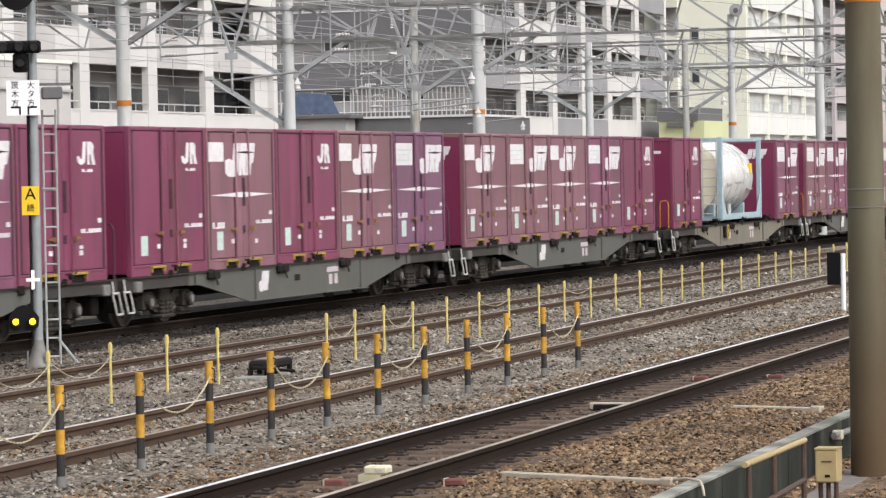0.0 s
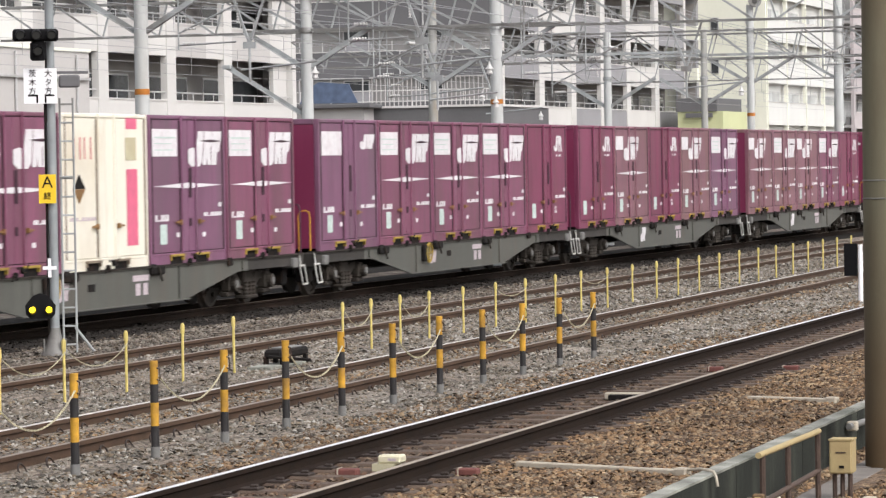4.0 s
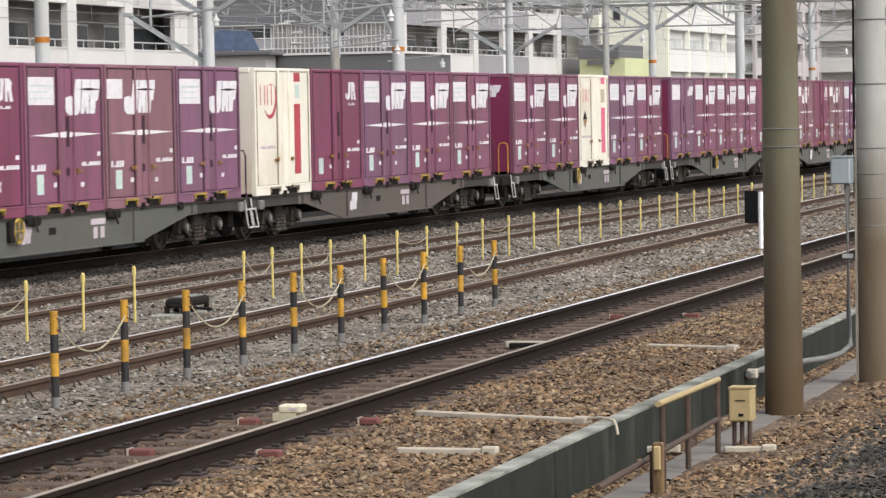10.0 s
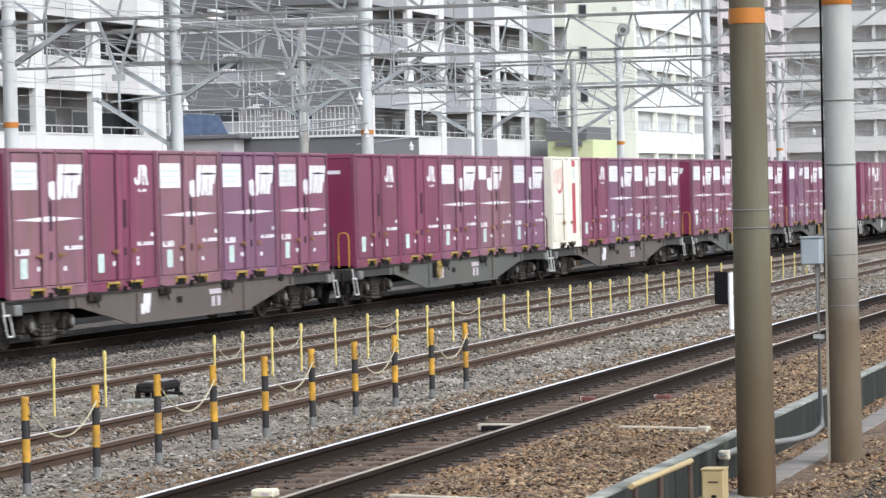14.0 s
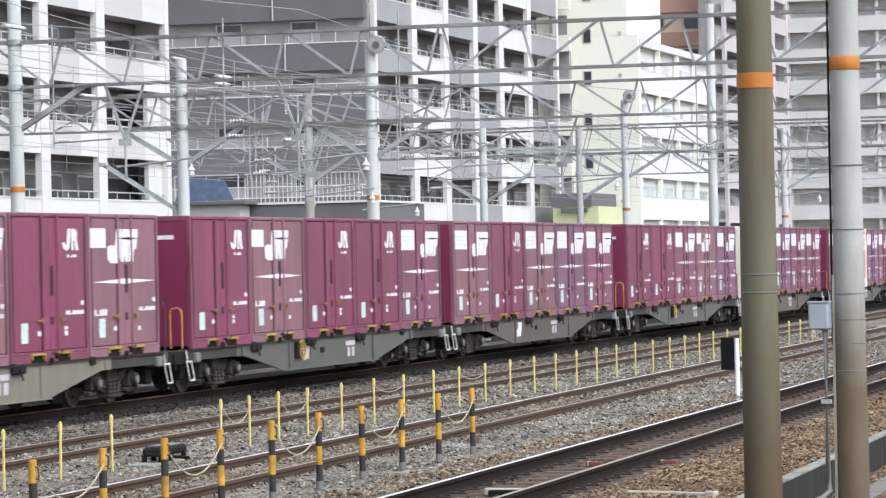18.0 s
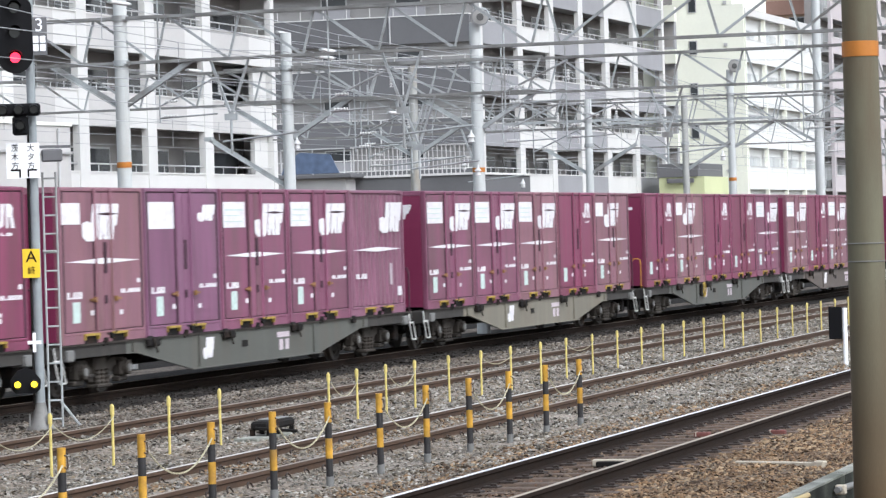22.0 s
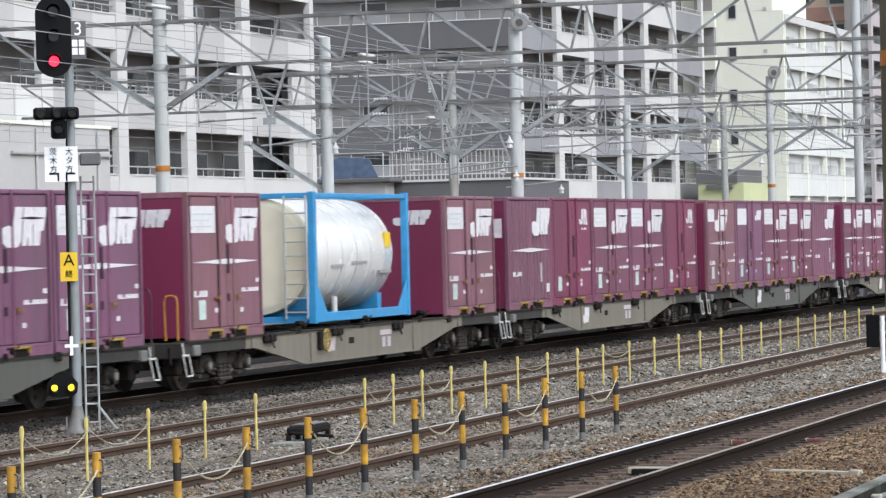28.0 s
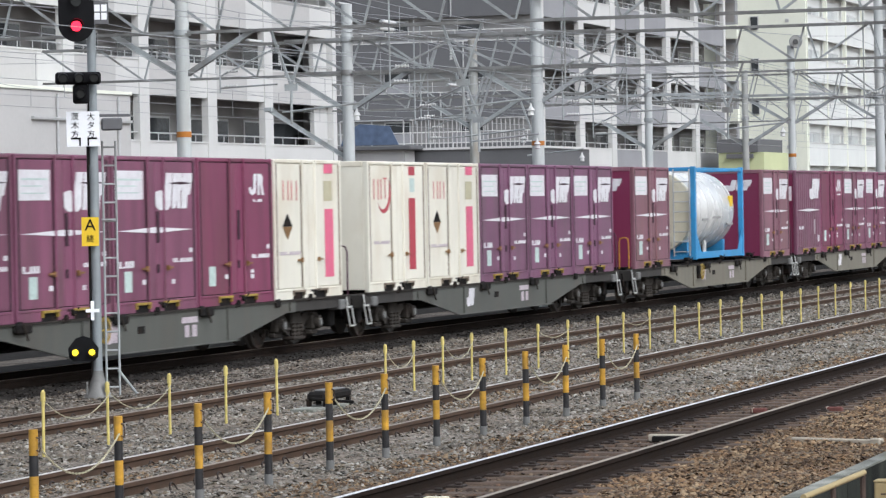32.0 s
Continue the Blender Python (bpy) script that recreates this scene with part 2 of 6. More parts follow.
RUST = (0.09, 0.045, 0.025)
STREAK = (1.4, 1.4, 0.25)
M = dict(
    plum=material("plum_paint", (0.186, 0.062, 0.110), 0.42, vary=0.24, scale=2.2, stretch=STREAK, stain=(0.10, 0.06, 0.06), stain_amount=0.65, bump=0.06, each=0.06, drip=0.45, spec=0.5),
    violet=material("violet_paint", (0.172, 0.072, 0.130), 0.42, vary=0.24, scale=2.0, stretch=STREAK, stain=(0.12, 0.08, 0.10), stain_amount=0.65, bump=0.06, each=0.06, drip=0.45, spec=0.5),
    mauve=material("faded_mauve_paint", (0.19, 0.078, 0.124), 0.42, vary=0.22, scale=2.0, stretch=STREAK, stain=(0.12, 0.07, 0.08), stain_amount=0.65, bump=0.06, each=0.06, drip=0.45, spec=0.5),
    russet=material("faded_russet_paint", (0.205, 0.094, 0.122), 0.48, vary=0.24, scale=2.4, stretch=STREAK, stain=(0.15, 0.09, 0.07), stain_amount=0.65, bump=0.06, each=0.06, drip=0.45, spec=0.5),
    wine=material("wine_red_paint", (0.178, 0.038, 0.084), 0.4, vary=0.24, scale=2.0, stretch=STREAK, stain=(0.11, 0.05, 0.05), stain_amount=0.65, bump=0.06, each=0.06, drip=0.45, spec=0.5),
    post_plum=material("grimy_plum_edge", (0.062, 0.021, 0.038), 0.6, vary=0.25, scale=2.2, stretch=STREAK, stain=(0.05, 0.03, 0.03)),
    # wine paint of the ends, deepened for the weaker light between wagons
    end_wine=material("dark_wine_end_wall", (0.160, 0.024, 0.064), 0.45, vary=0.12, scale=1.4, stretch=STREAK, bump=0.03),
    side_wall=material("grey_brown_side_wall", (0.26, 0.255, 0.25), 0.8, vary=0.1, scale=0.4, fine=8, bump=0.05),
    rail_brown=material("brown_rust_rail", (0.062, 0.036, 0.022), 0.8, vary=0.3, scale=5, bump=0.2),
    lamp_pale=material("pale_lamp_ring", (0.5, 0.5, 0.48), 0.4, vary=0.1),
    reefer_line=material("rusty_grey_edge", (0.20, 0.165, 0.125), 0.7, vary=0.4, scale=6, stain=RUST, stain_amount=0.5),
    faded_red=material("faded_red_print", (0.52, 0.20, 0.19), 0.6, vary=0.2, bump=0),
    wheel=material("worn_wheel_steel", (0.052, 0.046, 0.041), 0.6, 0.2, vary=0.4, scale=6, stain=RUST, stain_amount=0.5),
    wall_ash=material("ash_grey_facade", (0.44, 0.43, 0.42), 0.75, vary=0.08, scale=0.3, fine=6, bump=0.05),
    mast_grey=material("blue_grey_mast_steel", (0.25, 0.275, 0.285), 0.5, 0.2, vary=0.15, scale=4, stain=(0.18, 0.17, 0.16)),
    stone_black=material("oily_ballast_stone", (0.030, 0.026, 0.023), 0.9, vary=0.3, scale=2, island=0.5, spec=0.15),
    rail_mid=material("half_polished_rail_head", (0.48, 0.46, 0.43), 0.4, 0.25, vary=0.15, scale=0.6, stretch=(0.2, 4, 4), bump=0),
    # brake dust and the shade over the bogies share this dark colour
    sill_end=material("brake_dust_sill_end", (0.034, 0.031, 0.028), 0.75, vary=0.35, scale=3, stretch=STREAK, stain=(0.058, 0.052, 0.046), stain_amount=0.5),
    seam=material("dark_plum_seam", (0.035, 0.012, 0.022), 0.6, vary=0.25),
    cream=material("cream_reefer_paint", (0.68, 0.655, 0.565), 0.45, vary=0.06, scale=1.6, stretch=(1, 1, 0.7), stain=(0.46, 0.38, 0.26), stain_amount=0.6, bump=0.04, each=0.04, drip=0.08),
    white=material("white_decal", (0.64, 0.63, 0.65), 0.5, vary=0.12, scale=9, stain=(0.5, 0.42, 0.46), bump=0),
    print_grey=material("worn_print", (0.46, 0.40, 0.43), 0.6, vary=0.3, scale=40, bump=0),
    sage=material("pale_green_placard", (0.46, 0.56, 0.53), 0.5, vary=0.2, scale=14, bump=0),
    crimson=material("crimson_print", (0.38, 0.05, 0.07), 0.5, vary=0.15, bump=0),
    pink=material("magenta_print", (0.62, 0.13, 0.22), 0.5, vary=0.15, bump=0),
    brass=material("brass_latch", (0.30, 0.17, 0.07), 0.45, 0.5, vary=0.3, scale=30),
    mustard=material("mustard_bracket", (0.34, 0.24, 0.045), 0.6, vary=0.35, scale=12, stain=RUST, stain_amount=0.6),
    soot=material("sooty_steel", (0.011, 0.010, 0.0095), 0.8, vary=0.4, scale=9, stain=RUST, stain_amount=0.2, spec=0.15),
    bogie=material("dusty_brown_steel", (0.038, 0.033, 0.028), 0.85, spec=0.2, vary=0.55, scale=5, stain=(0.030, 0.022, 0.018), stain_amount=0.7, each=0.12),
    sill_grey=material("grey_green_sill", (0.086, 0.088, 0.078), 0.6, vary=0.2, scale=2.5, stretch=STREAK, stain=(0.10, 0.085, 0.07), stain_amount=0.6, bump=0.08),
    sill_brown=material("brown_grey_sill", (0.090, 0.075, 0.067), 0.65, vary=0.22, scale=2.5, stretch=STREAK, stain=(0.10, 0.07, 0.05), stain_amount=0.6, bump=0.08),
    sill_tan=material("dusty_tan_sill", (0.165, 0.153, 0.122), 0.65, vary=0.2, scale=2.5, stretch=STREAK, stain=(0.15, 0.12, 0.09), stain_amount=0.55, bump=0.08),
    orange_rail=material("orange_handrail", (0.42, 0.20, 0.02), 0.5, vary=0.2),
    steel=material("galvanised_steel", (0.35, 0.37, 0.37), 0.5, 0.3, vary=0.25, scale=3, stain=(0.13, 0.11, 0.095), stain_amount=0.7),
    concrete_pole=material("pale_mast_concrete", (0.46, 0.48, 0.475), 0.8, vary=0.14, scale=3, stretch=STREAK, stain=(0.28, 0.25, 0.21), stain_amount=0.45),
    olive_pole=material("olive_grey_pole_concrete", (0.118, 0.110, 0.074), 0.85, vary=0.14, scale=2.2, stretch=(2, 2, 0.35), stain=(0.085, 0.05, 0.028), stain_amount=0.75),
    blue_pole=material("blue_grey_pole_concrete", (0.33, 0.335, 0.315), 0.85, vary=0.15, scale=2.6, stretch=(2, 2, 0.5), stain=(0.20, 0.14, 0.08), stain_amount=0.65),
    band=material("orange_band", (0.38, 0.14, 0.02), 0.55, vary=0.12, bump=0),
    # rust brown taken near black for the shadow on the rail web
    rail_side=material("rusty_rail", (0.017, 0.0110, 0.008), 0.85, vary=0.4, scale=5, bump=0.2, spec=0.12),
    # pale base with little metal stands in for the head's sky reflection
    rail_top=material("polished_rail_head", (0.64, 0.65, 0.67), 0.35, 0.25, vary=0.08, scale=2, stretch=(0.1, 4, 4), bump=0),
    rail_tan=material("tan_worn_rail_head", (0.30, 0.25, 0.20), 0.5, 0.2, vary=0.25, scale=1.5, stretch=(0.15, 4, 4), bump=0),
    rail_dull=material("worn_rail_head", (0.23, 0.185, 0.145), 0.45, 0.5, vary=0.25, scale=2, stretch=(0.1, 4, 4)),
    sleeper=material("sleeper_concrete", (0.092, 0.066, 0.050), 0.9, vary=0.3, scale=5, stain=(0.07, 0.045, 0.03), stain_amount=0.6, bump=0.4),
    # near-black base: the shade under the train is put into this colour
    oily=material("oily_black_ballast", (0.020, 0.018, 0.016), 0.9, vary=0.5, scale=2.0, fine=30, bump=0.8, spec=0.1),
    clip=material("rail_clip_steel", (0.030, 0.021, 0.017), 0.7, vary=0.3),
    soil=material("ballast_bed", (0.096, 0.063, 0.039), 0.95, vary=0.5, scale=1.3, fine=22, bump=1.0, stain=(0.17, 0.12, 0.08), stain_amount=0.6),
    stone_brown=material("brown_ballast_stone", (0.165, 0.112, 0.070), 0.9, vary=0.35, scale=0.9, stain=(0.10, 0.06, 0.035), stain_amount=0.35,
        palette=((0.045, 0.028, 0.016), (0.165, 0.103, 0.055), (0.105, 0.064, 0.036), (0.290, 0.212, 0.130), (0.155, 0.121, 0.085), (0.195, 0.117, 0.060), (0.072, 0.044, 0.026), (0.235, 0.155, 0.087))),
    stone_grey=material("grey_ballast_stone", (0.2, 0.193, 0.183), 0.9, vary=0.3, scale=0.8, stain=(0.17, 0.135, 0.10), stain_amount=0.4,
        palette=((0.060, 0.054, 0.045), (0.170, 0.156, 0.132), (0.240, 0.225, 0.195), (0.130, 0.107, 0.079), (0.190, 0.172, 0.144), (0.095, 0.088, 0.075), (0.165, 0.130, 0.090), (0.340, 0.325, 0.290))),
    stone_grimy=material("brake_dusted_ballast_stone", (0.13, 0.118, 0.1), 0.9, vary=0.3, scale=0.8, stain=(0.10, 0.075, 0.055), stain_amount=0.45,
        palette=((0.042, 0.037, 0.031), (0.122, 0.108, 0.090), (0.170, 0.154, 0.130), (0.092, 0.074, 0.055), (0.135, 0.118, 0.098), (0.068, 0.061, 0.052), (0.118, 0.090, 0.064), (0.235, 0.218, 0.190))),
    stone_dark=material("dark_gravel", (0.046, 0.043, 0.039), 0.9, vary=0.3, scale=2,
        palette=((0.016, 0.015, 0.013), (0.034, 0.031, 0.026), (0.056, 0.050, 0.041), (0.024, 0.024, 0.021), (0.088, 0.080, 0.068), (0.042, 0.036, 0.029))),
    stake_wood=material("weathered_stake_wood", (0.15, 0.095, 0.045), 0.8, vary=0.35, scale=9, stretch=(3, 3, 0.5), stain=(0.05, 0.03, 0.02), stain_amount=0.6),
    # pane and balcony colours lightened to imitate haze over the far blocks
    pane_pale=material("curtained_window", (0.48, 0.50, 0.50), 0.15, vary=0.25, scale=0.5, bump=0, spec=0.6, each=0.3),
    wall_haze=material("pale_white_balcony", (0.62, 0.63, 0.61), 0.7, vary=0.06, scale=0.4, bump=0.03),
    # streaks are real stains; the near-black base offsets sunlight on the wall face
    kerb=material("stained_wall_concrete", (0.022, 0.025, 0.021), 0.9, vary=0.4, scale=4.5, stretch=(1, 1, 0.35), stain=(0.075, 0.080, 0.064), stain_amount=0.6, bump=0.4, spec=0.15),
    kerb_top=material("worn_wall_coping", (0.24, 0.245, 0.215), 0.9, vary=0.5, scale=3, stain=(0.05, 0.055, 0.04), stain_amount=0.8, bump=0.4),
    path=material("walkway_concrete", (0.17, 0.155, 0.14), 0.9, vary=0.2, scale=3, bump=0.3),
    yellow=material("yellow_post_paint", (0.56, 0.46, 0.15), 0.5, vary=0.18, scale=14, stain=(0.4, 0.33, 0.13)),
    amber=material("amber_post_paint", (0.46, 0.25, 0.028), 0.5, vary=0.3, scale=11, stain=(0.17, 0.10, 0.035), stain_amount=0.7, each=0.1),
    black=material("black_post_paint", (0.022, 0.021, 0.022), 0.5, vary=0.3, scale=14),
    chain=material("pale_yellow_chain", (0.42, 0.39, 0.27), 0.6, vary=0.2),
    brick_red=material("red_sleeper_block", (0.135, 0.050, 0.042), 0.8, vary=0.25, scale=10),
    ivory=material("ivory_box_paint", (0.45, 0.42, 0.29), 0.6, vary=0.12, scale=7, stain=(0.35, 0.27, 0.15)),
    buff=material("buff_cabinet_paint", (0.36, 0.28, 0.14), 0.6, vary=0.12, scale=7, stain=(0.3, 0.2, 0.1)),
    rust_tube=material("brown_handrail_tube", (0.065, 0.042, 0.032), 0.7, vary=0.3, scale=9),
    grey_box=material("grey_cabinet_paint", (0.27, 0.31, 0.33), 0.5, vary=0.1, scale=5),
    pipe=material("grey_conduit", (0.15, 0.15, 0.145), 0.55, vary=0.15, scale=6),
    pale_trough=material("pale_cable_cover", (0.40, 0.36, 0.29), 0.8, vary=0.15, scale=8),
    case_white=material("white_plastic_case", (0.60, 0.57, 0.42), 0.4, vary=0.15, scale=9, stain=(0.3, 0.25, 0.16), stain_amount=0.4),
    chord_steel=material("grimy_beam_steel", (0.17, 0.168, 0.16), 0.6, 0.2, vary=0.4, scale=2.5, stain=(0.30, 0.31, 0.31), stain_amount=0.7),
    stone_rust=material("rust_dusted_stone", (0.1, 0.06, 0.04), 0.9, vary=0.35, scale=0.9,
        palette=((0.030, 0.019, 0.013), (0.090, 0.056, 0.036), (0.060, 0.038, 0.026), (0.170, 0.125, 0.085), (0.085, 0.066, 0.050), (0.110, 0.062, 0.038))),
    tank_white=material("white_tank_shell", (0.70, 0.70, 0.68), 0.26, 0.2, vary=0.06, scale=1.6, stain=(0.5, 0.46, 0.4), stain_amount=0.3, bump=0.03),
    tank_cream=material("cream_tank_shell", (0.70, 0.66, 0.52), 0.4, vary=0.08, scale=1.6, stain=(0.5, 0.44, 0.3), stain_amount=0.4, bump=0.03),
    tank_blue=material("bright_blue_frame", (0.045, 0.26, 0.52), 0.45, vary=0.15, scale=4, stain=(0.1, 0.2, 0.3)),
    tank_grey=material("grey_blue_frame", (0.30, 0.40, 0.44), 0.5, vary=0.15, scale=4),
    wall_white=material("white_facade_tile", (0.55, 0.545, 0.53), 0.7, vary=0.05, scale=0.4, fine=8, stain=(0.46, 0.455, 0.44), stain_amount=0.4, bump=0.05),
    wall_grey=material("grey_facade_tile", (0.26, 0.26, 0.272), 0.75, vary=0.1, scale=0.4, fine=8, stain=(0.26, 0.26, 0.28), bump=0.05),
    wall_dark=material("slate_facade_tile", (0.115, 0.115, 0.12), 0.75, vary=0.1, scale=0.4, fine=8, bump=0.05),
    wall_cream=material("cream_facade", (0.74, 0.75, 0.65), 0.75, vary=0.06, scale=0.3, fine=6, stain=(0.6, 0.6, 0.52), bump=0.05),
    wall_mauve=material("mauve_grey_facade", (0.44, 0.405, 0.41), 0.75, vary=0.08, scale=0.3, fine=6, bump=0.05),
    wall_terra=material("terracotta_facade", (0.50, 0.31, 0.245), 0.8, vary=0.1, scale=0.4, fine=6, bump=0.05),
    wall_tan=material("tan_facade", (0.74, 0.59, 0.45), 0.8, vary=0.1, scale=0.4, bump=0.05),
    wall_lime=material("pale_lime_wall", (0.50, 0.53, 0.31), 0.8, vary=0.1, scale=0.4, bump=0.05),
    # darker than the facade: balcony shade is put into these two colours
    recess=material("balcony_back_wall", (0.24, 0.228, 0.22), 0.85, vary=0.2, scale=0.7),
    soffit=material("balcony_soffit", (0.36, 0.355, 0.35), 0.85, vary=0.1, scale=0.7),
    glass=material("window_glass", (0.05, 0.055, 0.06), 0.08, vary=0.2, scale=0.8, bump=0, spec=0.6),
    frame_metal=material("aluminium_frame", (0.5, 0.5, 0.5), 0.45, 0.5, vary=0.1),
    tarp=material("blue_tarpaulin", (0.09, 0.125, 0.20), 0.6, vary=0.25, scale=3),
    wire=material("overhead_wire", (0.34, 0.35, 0.36), 0.6, 0.3, vary=0.1),
    porcelain=material("white_insulator", (0.50, 0.50, 0.49), 0.3, vary=0.05),
    sign_white=material("white_sign_board", (0.80, 0.81, 0.83), 0.5, vary=0.05, bump=0),
    sign_yellow=material("yellow_sign_board", (0.70, 0.47, 0.02), 0.5, vary=0.08, bump=0),
    signal_black=material("black_signal_board", (0.006, 0.006, 0.007), 0.6, vary=0.2, spec=0.12),
    lens_dark=material("unlit_lens", (0.03, 0.035, 0.035), 0.12, vary=0.1, bump=0),
    lamp_red=glow("lit_red_lens", (1.0, 0.02, 0.05), 2.2),
    lamp_yellow=glow("lit_yellow_lens", (1.0, 0.72, 0.02), 2.2),
)


def grey_beyond(m, y0, y1, tint, axis="Y"):
    """A surface that changes colour along an axis, with an uneven edge: brown to grey ballast, a stained pole foot."""
    n, l = m.node_tree.nodes, m.node_tree.links
    b = n["Principled BSDF"]
    src = b.inputs["Base Color"].links[0].from_socket
    co, sep, nz = n.new("ShaderNodeTexCoord"), n.new("ShaderNodeSeparateXYZ"), n.new("ShaderNodeTexNoise")
    nz.inputs["Scale"].default_value = 1.5
    l.new(co.outputs["Object"], sep.inputs[0])
    l.new(co.outputs["Object"], nz.inputs["Vector"])
    add, ramp, mul, mix = n.new("ShaderNodeMath"), n.new("ShaderNodeMapRange"), n.new("ShaderNodeMix"), n.new("ShaderNodeMix")
    l.new(sep.outputs[axis], add.inputs[0])
    l.new(nz.outputs["Fac"], add.inputs[1])
    ramp.inputs["From Min"].default_value, ramp.inputs["From Max"].default_value = y0 + 0.5, y1 + 0.5
    l.new(add.outputs[0], ramp.inputs["Value"])
    for q in (mul, mix):
        q.data_type = "RGBA"
        l.new(src, q.inputs[6])
    mul.blend_type = "MULTIPLY"
    mul.inputs["Factor"].default_value = 1.0
    mul.inputs[7].default_value = (*tint, 1)
    l.new(mul.outputs[2], mix.inputs[7])
    l.new(ramp.outputs[0], mix.inputs["Factor"])
    l.new(mix.outputs[2], b.inputs["Base Color"])


def pebbled(m, scale, low, high):
    """Small stones packed into a bed: each cell its own tone, with sunken joints."""
    n, l = m.node_tree.nodes, m.node_tree.links
    b = n["Principled BSDF"]
    src = b.inputs["Base Color"].links[0].from_socket
    co, vo, bw, ramp, mul = n.new("ShaderNodeTexCoord"), n.new("ShaderNodeTexVoronoi"), n.new("ShaderNodeSeparateColor"), n.new("ShaderNodeMapRange"), n.new("ShaderNodeMix")
    vo.inputs["Scale"].default_value = scale
    l.new(co.outputs["Object"], vo.inputs["Vector"])
    l.new(vo.outputs["Color"], bw.inputs[0])
    ramp.inputs["To Min"].default_value, ramp.inputs["To Max"].default_value = low, high
    l.new(bw.outputs[0], ramp.inputs["Value"])
    mul.data_type, mul.blend_type = "RGBA", "MULTIPLY"
    mul.inputs["Factor"].default_value = 1.0
    l.new(src, mul.inputs[6])
    l.new(ramp.outputs[0], mul.inputs[7])
    l.new(mul.outputs[2], b.inputs["Base Color"])
    bp = n.new("ShaderNodeBump")
    bp.invert = True
    bp.inputs["Strength"].default_value, bp.inputs["Distance"].default_value = 1.0, 0.03
    l.new(vo.outputs["Distance"], bp.inputs["Height"])
    l.new(bp.outputs[0], b.inputs["Normal"])


pebbled(M["soil"], 21.0, 0.45, 1.75)
grey_beyond(M["soil"], 9.9, 10.8, (1.5, 1.9, 2.45))
grey_beyond(M["olive_pole"], 2.6, 0.2, (0.62, 0.43, 0.31), "Z")
grey_beyond(M["blue_pole"], 2.9, 1.5, (0.36, 0.27, 0.185), "Z")


# ---- shape helpers ----
def part(name, bm, mat, parent=None, label="", smooth=False):
    me = bpy.data.meshes.new(name)
    bm.to_mesh(me)
    bm.free()
    me.materials.append(M[mat])
    if smooth:
        for p in me.polygons:
            p.use_smooth = True
        me.set_sharp_from_angle(angle=radians(40))
    ob = new(name, me)
    if parent is not None:
        ob.parent = parent
    if label:
        ob["label"] = label
    return ob


def again(ob, m):
    """Another piece on the same mesh, under the same parent, at the pose m."""
    o = new(ob.name.split(".")[0], ob.data)
    o.parent = ob.parent
    if "label" in ob:
        o["label"] = ob["label"]
    o.matrix_basis = m
    return o


def thing(name, label, category, at=(0, 0, 0), group="", turn=0):
    ob = new(name)
    ob.matrix_basis = pose(*at, 0, 0, turn)
    return tagged(ob, label, category, group)


def box(x0, x1, y0, y1, z0, z1, bevel=0.0, bm=None):
    own = bmesh.new()
    bmesh.ops.create_cube(own, size=1, matrix=Matrix.LocRotScale(((x0 + x1) / 2, (y0 + y1) / 2, (z0 + z1) / 2), None, (x1 - x0, y1 - y0, z1 - z0)))
    if bevel:
        bmesh.ops.bevel(own, geom=own.edges[:], offset=bevel, segments=1, affect="EDGES")
    return own if bm is None else merge(bm, own)


def merge(bm, *others):
    for o in others:
        me = bpy.data.meshes.new("tmp")
        o.to_mesh(me)
        bm.from_mesh(me)
        bpy.data.meshes.remove(me)
        o.free()
    return bm


def rod(p, q, r, n=8, r2=None, caps=True, bm=None):
    """A round bar from p to q, of radius r (r2 at q)."""
    own = bmesh.new() if bm is None else bm
    p, q = Vector(p), Vector(q)
    d = q - p
    m = Matrix.Translation((p + q) / 2) @ d.to_track_quat("Z", "Y").to_matrix().to_4x4()
    bmesh.ops.create_cone(own, cap_ends=caps, segments=n, radius1=r, radius2=r if r2 is None else r2, depth=d.length, matrix=m)
    return own


def tube(pts, r, n=6):
    """One continuous round bar along a line of points."""
    bm = bmesh.new()
    pts = [Vector(p) for p in pts]
    rings = []
    for i, p in enumerate(pts):
        d = (pts[min(i + 1, len(pts) - 1)] - pts[max(i - 1, 0)]).normalized()
        q = d.to_track_quat("Z", "Y").to_matrix()
        rings.append([bm.verts.new(p + q @ Vector((r * math.cos(2 * math.pi * k / n), r * math.sin(2 * math.pi * k / n), 0))) for k in range(n)])
    for a, b in zip(rings, rings[1:]):
        for k in range(n):
            bm.faces.new((a[k], a[(k + 1) % n], b[(k + 1) % n], b[k]))
    bm.faces.new(rings[0])
    bm.faces.new(rings[-1])
    bmesh.ops.recalc_face_normals(bm, faces=bm.faces[:])
    return bm


def plate(points, y, thick=0.004):
    """A thin plate in the x-z plane, its face towards -y."""
    bm = bmesh.new()
    f = bm.faces.new([bm.verts.new((x, y, z)) for x, z in points])
    f.normal_update()
    if f.normal.y > 0:
        f.normal_flip()
    e = bmesh.ops.extrude_face_region(bm, geom=[f])
    bmesh.ops.translate(bm, vec=(0, -thick, 0), verts=[v for v in e["geom"] if isinstance(v, bmesh.types.BMVert)])
    bmesh.ops.recalc_face_normals(bm, faces=bm.faces[:])
    return bm


